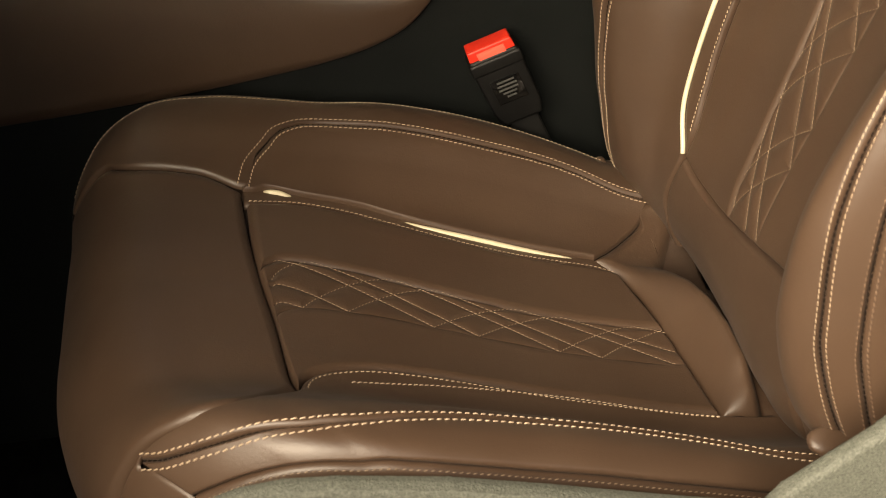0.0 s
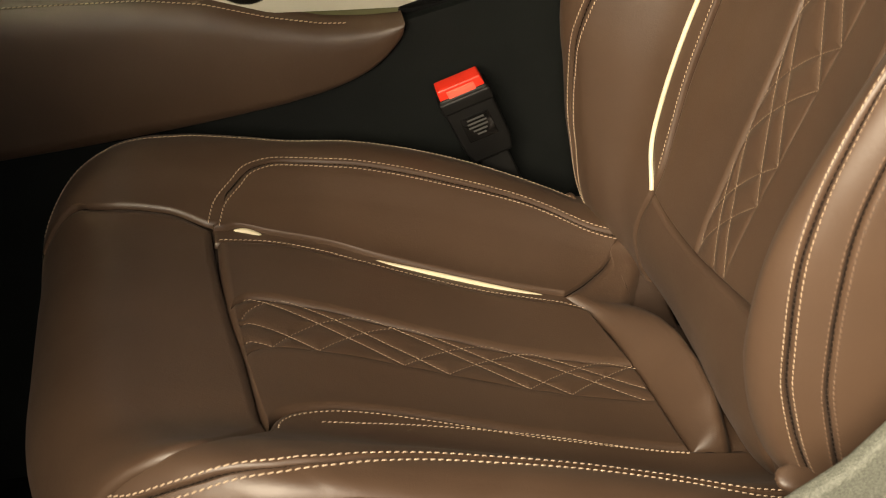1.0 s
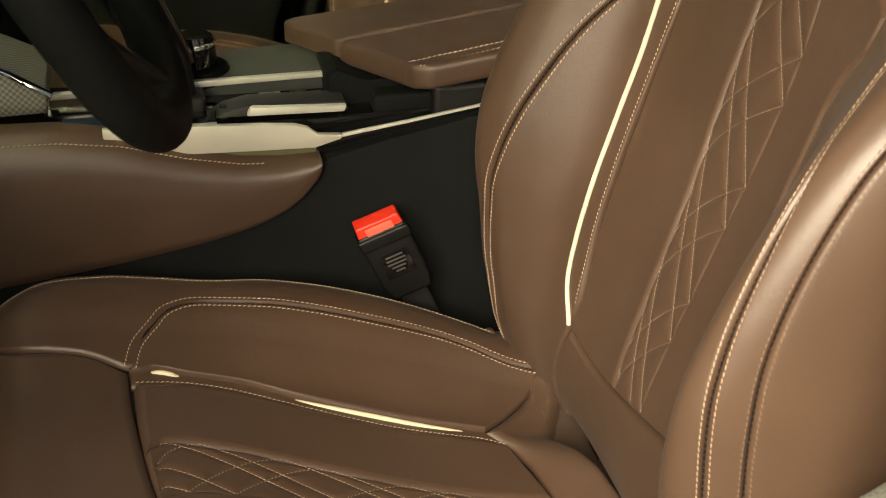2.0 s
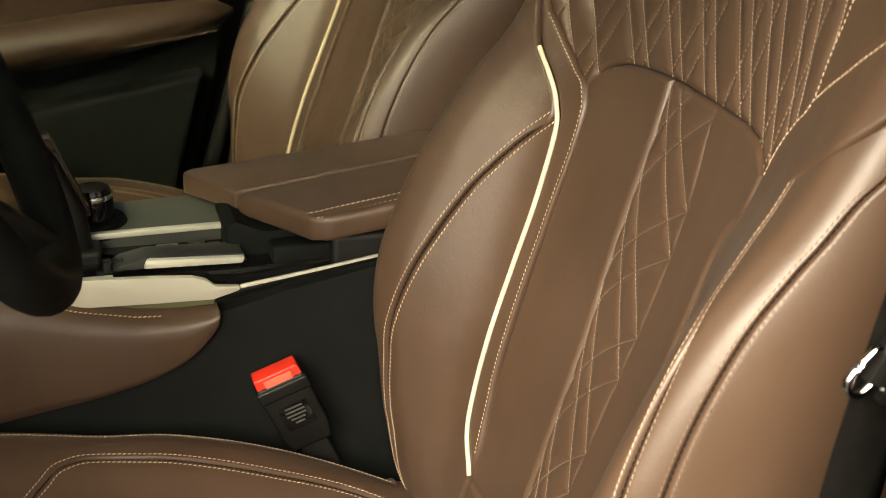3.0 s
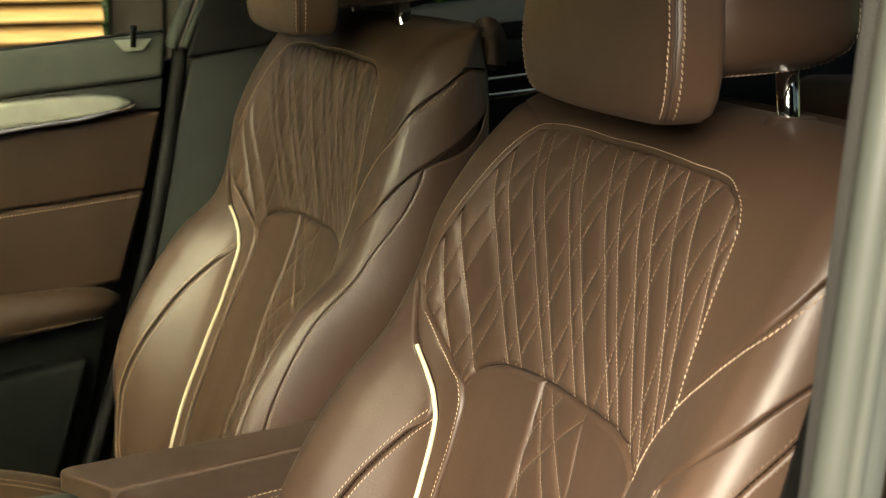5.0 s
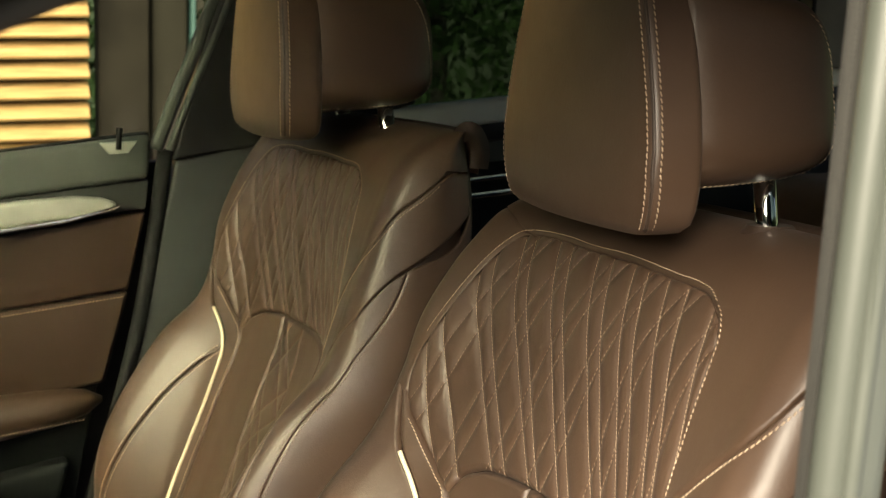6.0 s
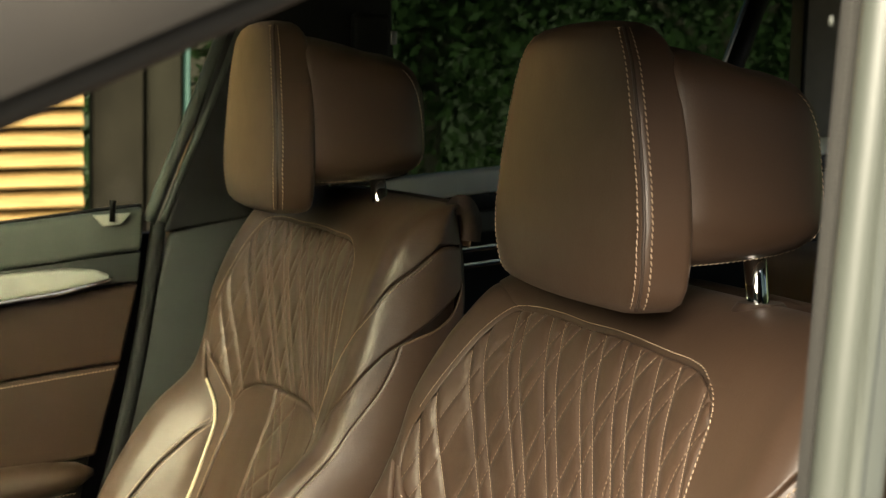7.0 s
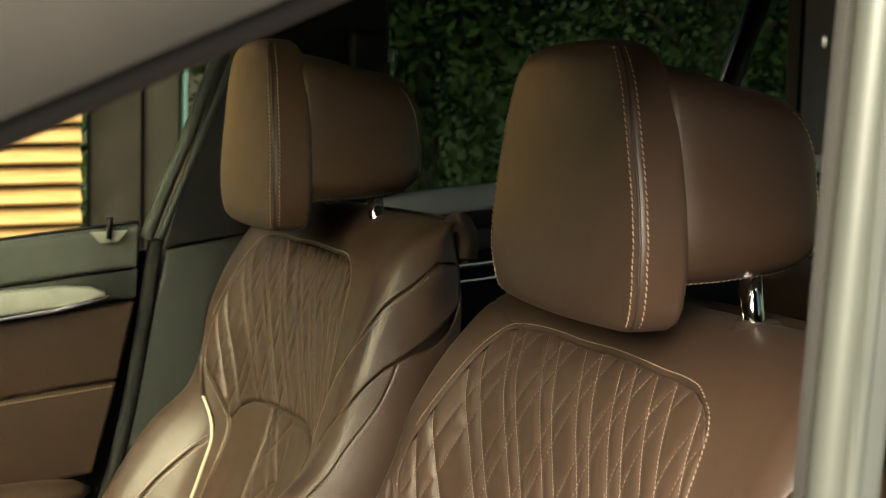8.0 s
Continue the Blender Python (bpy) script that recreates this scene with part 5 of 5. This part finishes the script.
rear = thing("rear_door", "rear door with a pale sill and chrome strips behind the passenger seat", "car door")
part("sill_pad", plate(sloped([(.60, .910), (1.65, .900), (1.65, .940), (.60, .948)], .05, .115), 1, 1.09, 1.14, .010, 4), rear, "pale grey sill", plain("pale_grey_plastic", (.70, .71, .62), (.78, .79, .70), .5, 60, .2))
part("sill_groove", plate(sloped([(.60, .884), (1.65, .874), (1.65, .899), (.60, .909)], .05, .115), 1, 1.10, 1.14, .003), rear, "", BLACK)
part("ledge", plate(sloped([(.60, .850), (1.65, .840), (1.65, .873), (.60, .883)], .05, .115), 1, 1.085, 1.14, .006), rear, "grey-green ledge", GREY_GREEN)
part("rear_card", plate([(.58, .15), (1.65, .15), (1.65, 1.04), (.58, .955)], 1, 1.105, 1.14, .004), rear, "charcoal rear door card", SOFT_BLACK)
part("chrome_strip", plate(sloped([(.60, .829), (1.3, .829), (1.3, .837), (.60, .837)], .05, .105), 1, 1.075, 1.105, .002), rear, "chrome strip", CHROME)
part("chrome_strip", plate(sloped([(.60, .803), (1.3, .803), (1.3, .812), (.60, .812)], .05, .105), 1, 1.075, 1.105, .002), rear, "chrome strip", CHROME)
pane = part("rear_glass", plate([(.58, 1.0), (1.66, 1.07), (1.50, 1.39), (.58, 1.39)], 1, 1.122, 1.126, 0), rear, "dark tinted rear glass", TINTED)
pane.visible_shadow = False
tube("glass_bar", [(1.168, 1.11, 1.05), (1.241, 1.11, 1.242), (1.296, 1.11, 1.385)], .020, BLACK, rear, "black window bar", sides=10)
# highlight along the bar, modelled as its own thin bright rod
tube("bar_highlight", [(1.143, 1.10, 1.05), (1.216, 1.10, 1.242), (1.271, 1.10, 1.385)], .0035, SATIN, rear, "highlight of the window bar as a satin strip", sides=8)
quarter = thing("rear_quarter", "taupe rear quarter pillar", "car pillar")
# taupe raised far above the headliner's, daylight on it is in the colour
part("quarter_lining", plate([(1.325, 1.09), (1.75, 1.09), (1.75, 1.39), (1.325, 1.39)], 1, 1.05, 1.09, .01), quarter, "", plain("lit_taupe", (.17, .155, .122), (.20, .185, .147), .85, 150, .4))
tube("quarter_seal", [(1.327, 1.048, 1.09), (1.327, 1.048, 1.22), (1.327, 1.048, 1.385)], .004, BLACK, quarter, "dark edge seal", sides=8)
bench = thing("rear_bench", "dark brown leather rear bench", "rear bench")
part("bench_back", block((1.22, -.30, .30), (1.42, 1.02, .92), .05, 5), bench, "", LEATHER)
part("bench_seat", block((.82, -.30, .18), (1.32, 1.02, .38), .05, 5), bench, "", LEATHER)
part("bench_base", block((.86, -.28, .0), (1.38, 1.0, .20), .02), bench, "", BLACK)

# ---- outside ----
GROUND = plain("grey_paving", (.055, .055, .050), (.085, .083, .075), .85, 6, .5)
me = mesh_from("ground", [(-400, -400, -.30), (400, -400, -.30), (400, 400, -.30), (-400, 400, -.30)], [(0, 1, 2, 3)], GROUND)
structure("ground", me, "grey paved ground round the car", "ground")
structure("underbody", block((-1.3, -.40, -.31), (1.75, 1.13, -.06), .03), "black underbody of the car", "car body", BLACK)

m, n, l, b = material("warm_slat_wood", .55)
w = coords(n, l)
sc = n.new("ShaderNodeMapping")
sc.inputs["Scale"].default_value = (2, 30, 30)
l.new(w, sc.inputs["Vector"])
l.new(ramp(n, l, noisy(n, l, sc.outputs[0], 3, 6), [(.25, (.17, .090, .032)), (.5, (.28, .165, .062)), (.75, (.36, .235, .10))]), b.inputs["Base Color"])
relief(n, l, b, [(noisy(n, l, sc.outputs[0], 6, 5), .4)], .003)
SLAT_WOOD = m
screen = thing("slatted_screen", "sunlit warm timber screen of horizontal slats", "timber screen")
for k in range(38):
    z0 = -.25 + k * .0685
    v, d = [], -.035 * 1.4
    for x, dz in ((-.9, d), (.505, 0)):
        for y, z in ((3.900, .0), (3.906, -.008), (3.962, .044), (3.956, .052)):
            v.append((x, y, z0 + dz + z))
    f = [(0, 1, 2, 3)[::-1], (4, 5, 6, 7)] + [(i, (i + 1) % 4, 4 + (i + 1) % 4, 4 + i) for i in range(4)]
    part("slat", mesh_from("slat", v, f, SLAT_WOOD, False), screen)
part("screen_back", plate([(-.9, -.30), (.50, -.30), (.50, 2.36), (-.9, 2.31)], 1, 3.99, 4.01, 0), screen, "dark brown backing boards", plain("dark_board", (.010, .006, .0035), (.018, .011, .006), .8, 30, .3, 0, .08))
wall = thing("timber_post", "dark brown timber post beside the screen", "timber post")
part("post_board", block((.545, 3.98, -.30), (.72, 4.10, 3.2), .01), wall, "", plain("old_brown_board", (.008, .0065, .0045), (.014, .0115, .008), .8, 25, .4, 0, .08))
part("post_board", block((.735, 4.02, -.30), (.86, 4.12, 3.2), .01), wall, "", plain("grey_brown_board", (.011, .0095, .0065), (.017, .015, .0105), .8, 25, .4, 0, .08))
part("post_edge", block((.872, 4.0, -.30), (.885, 4.1, 3.2), .002), wall, "", plain("teal_edge", (.02, .05, .045), (.03, .07, .06), .5, 25, .1))

# hedge and trees: many small leaves, with trunks
LEAF = plain("dark_leaf", (.004, .010, .003), (.011, .024, .006), .8, 3, 0, 0, .1)
rng = np.random.default_rng(5)
BARK = plain("grey_bark", (.05, .045, .035), (.09, .08, .06), .9, 20, .8)


def leaves(name, centres, spread_by, count, size):
    c = np.asarray(centres)[rng.integers(0, len(centres), count)] + rng.normal(0, 1, (count, 3)) * spread_by
    a, b2 = rng.normal(0, 1, (count, 3)), rng.normal(0, 1, (count, 3))
    a /= np.linalg.norm(a, axis=1, keepdims=True)
    b2 -= a * (a * b2).sum(1, keepdims=True)
    b2 /= np.linalg.norm(b2, axis=1, keepdims=True)
    s = size * rng.uniform(.6, 1.4, (count, 1))
    q = np.stack([c - a * s, c + b2 * s * .45, c + a * s, c - b2 * s * .45], 1)
    return mesh_from(name, q.reshape(-1, 3), [(4 * i, 4 * i + 1, 4 * i + 2, 4 * i + 3) for i in range(count)], LEAF)


for k, (x, y) in enumerate(((1.6, 7.5), (3.6, 9.0), (5.6, 7.8), (8.2, 9.5), (-1.5, 9.5), (11.5, 8.0))):
    tree = thing("tree", "dark green leafy tree behind the car", "tree", "trees behind the car", (0, 0, 0))
    h = 4.0 + .6 * (k % 3)
    trunk = even([(x, y, -.35), (x + .1, y, 1.2), (x - .05, y + .1, 2.6), (x + .15, y, h)], 20)
    tube("trunk", trunk, np.linspace(.16, .05, 20), BARK, tree, "grey trunk", sides=12)
    tips = []
    for j in range(9):
        a = rng.uniform(0, 6.28)
        s0 = trunk[rng.integers(6, 18)]
        tip = s0 + np.array([math.cos(a) * 1.5, math.sin(a) * 1.3, rng.uniform(.3, 1.4)])
        tube("limb", even([s0, (s0 + tip) / 2 + [0, 0, .15], tip], 8), np.linspace(.05, .012, 8), BARK, tree, sides=6)
        tips += [tip, (s0 + tip) / 2, tip + [0, 0, .7]]
    part("crown", leaves("crown", tips, np.array([.55, .55, .5]), 14000, .045), tree, "dark green crown")
hedge = np.stack([rng.uniform(.2, 22, 900), rng.uniform(6.2, 8.2, 900), rng.uniform(-.2, 3.4, 900)], -1)
tagged(part("hedge", leaves("hedge", hedge, np.array([.25, .25, .22]), 110000, .040)), "dense dark green hedge behind the car", "hedge", "", "stuff")
back = plain("far_foliage", (.006, .012, .004), (.020, .036, .012), .9, 2, 0)
a = np.linspace(0, 2 * math.pi, 65)
edge = 8.5 + 1.6 * np.sin(a * 7) + 1.1 * np.sin(a * 17 + 1) + .6 * np.sin(a * 31 + 2)
# unseen side behind the camera, its height set to limit low sky light
edge *= np.where(np.sin(a) < -.2, .42, 1.0)
edge[-1] = edge[0]
ringed = np.stack([np.stack([18 * np.cos(a), 18 * np.sin(a), 0 * a - .3], -1), np.stack([18 * np.cos(a), 18 * np.sin(a), edge * .6], -1), np.stack([18.6 * np.cos(a), 18.6 * np.sin(a), edge], -1)], 0)
structure("backdrop", mesh_from("backdrop", ringed.reshape(-1, 3), grid_faces(3, 65), back), "dark wooded distance, closed all round to bound the sky light", "backdrop")
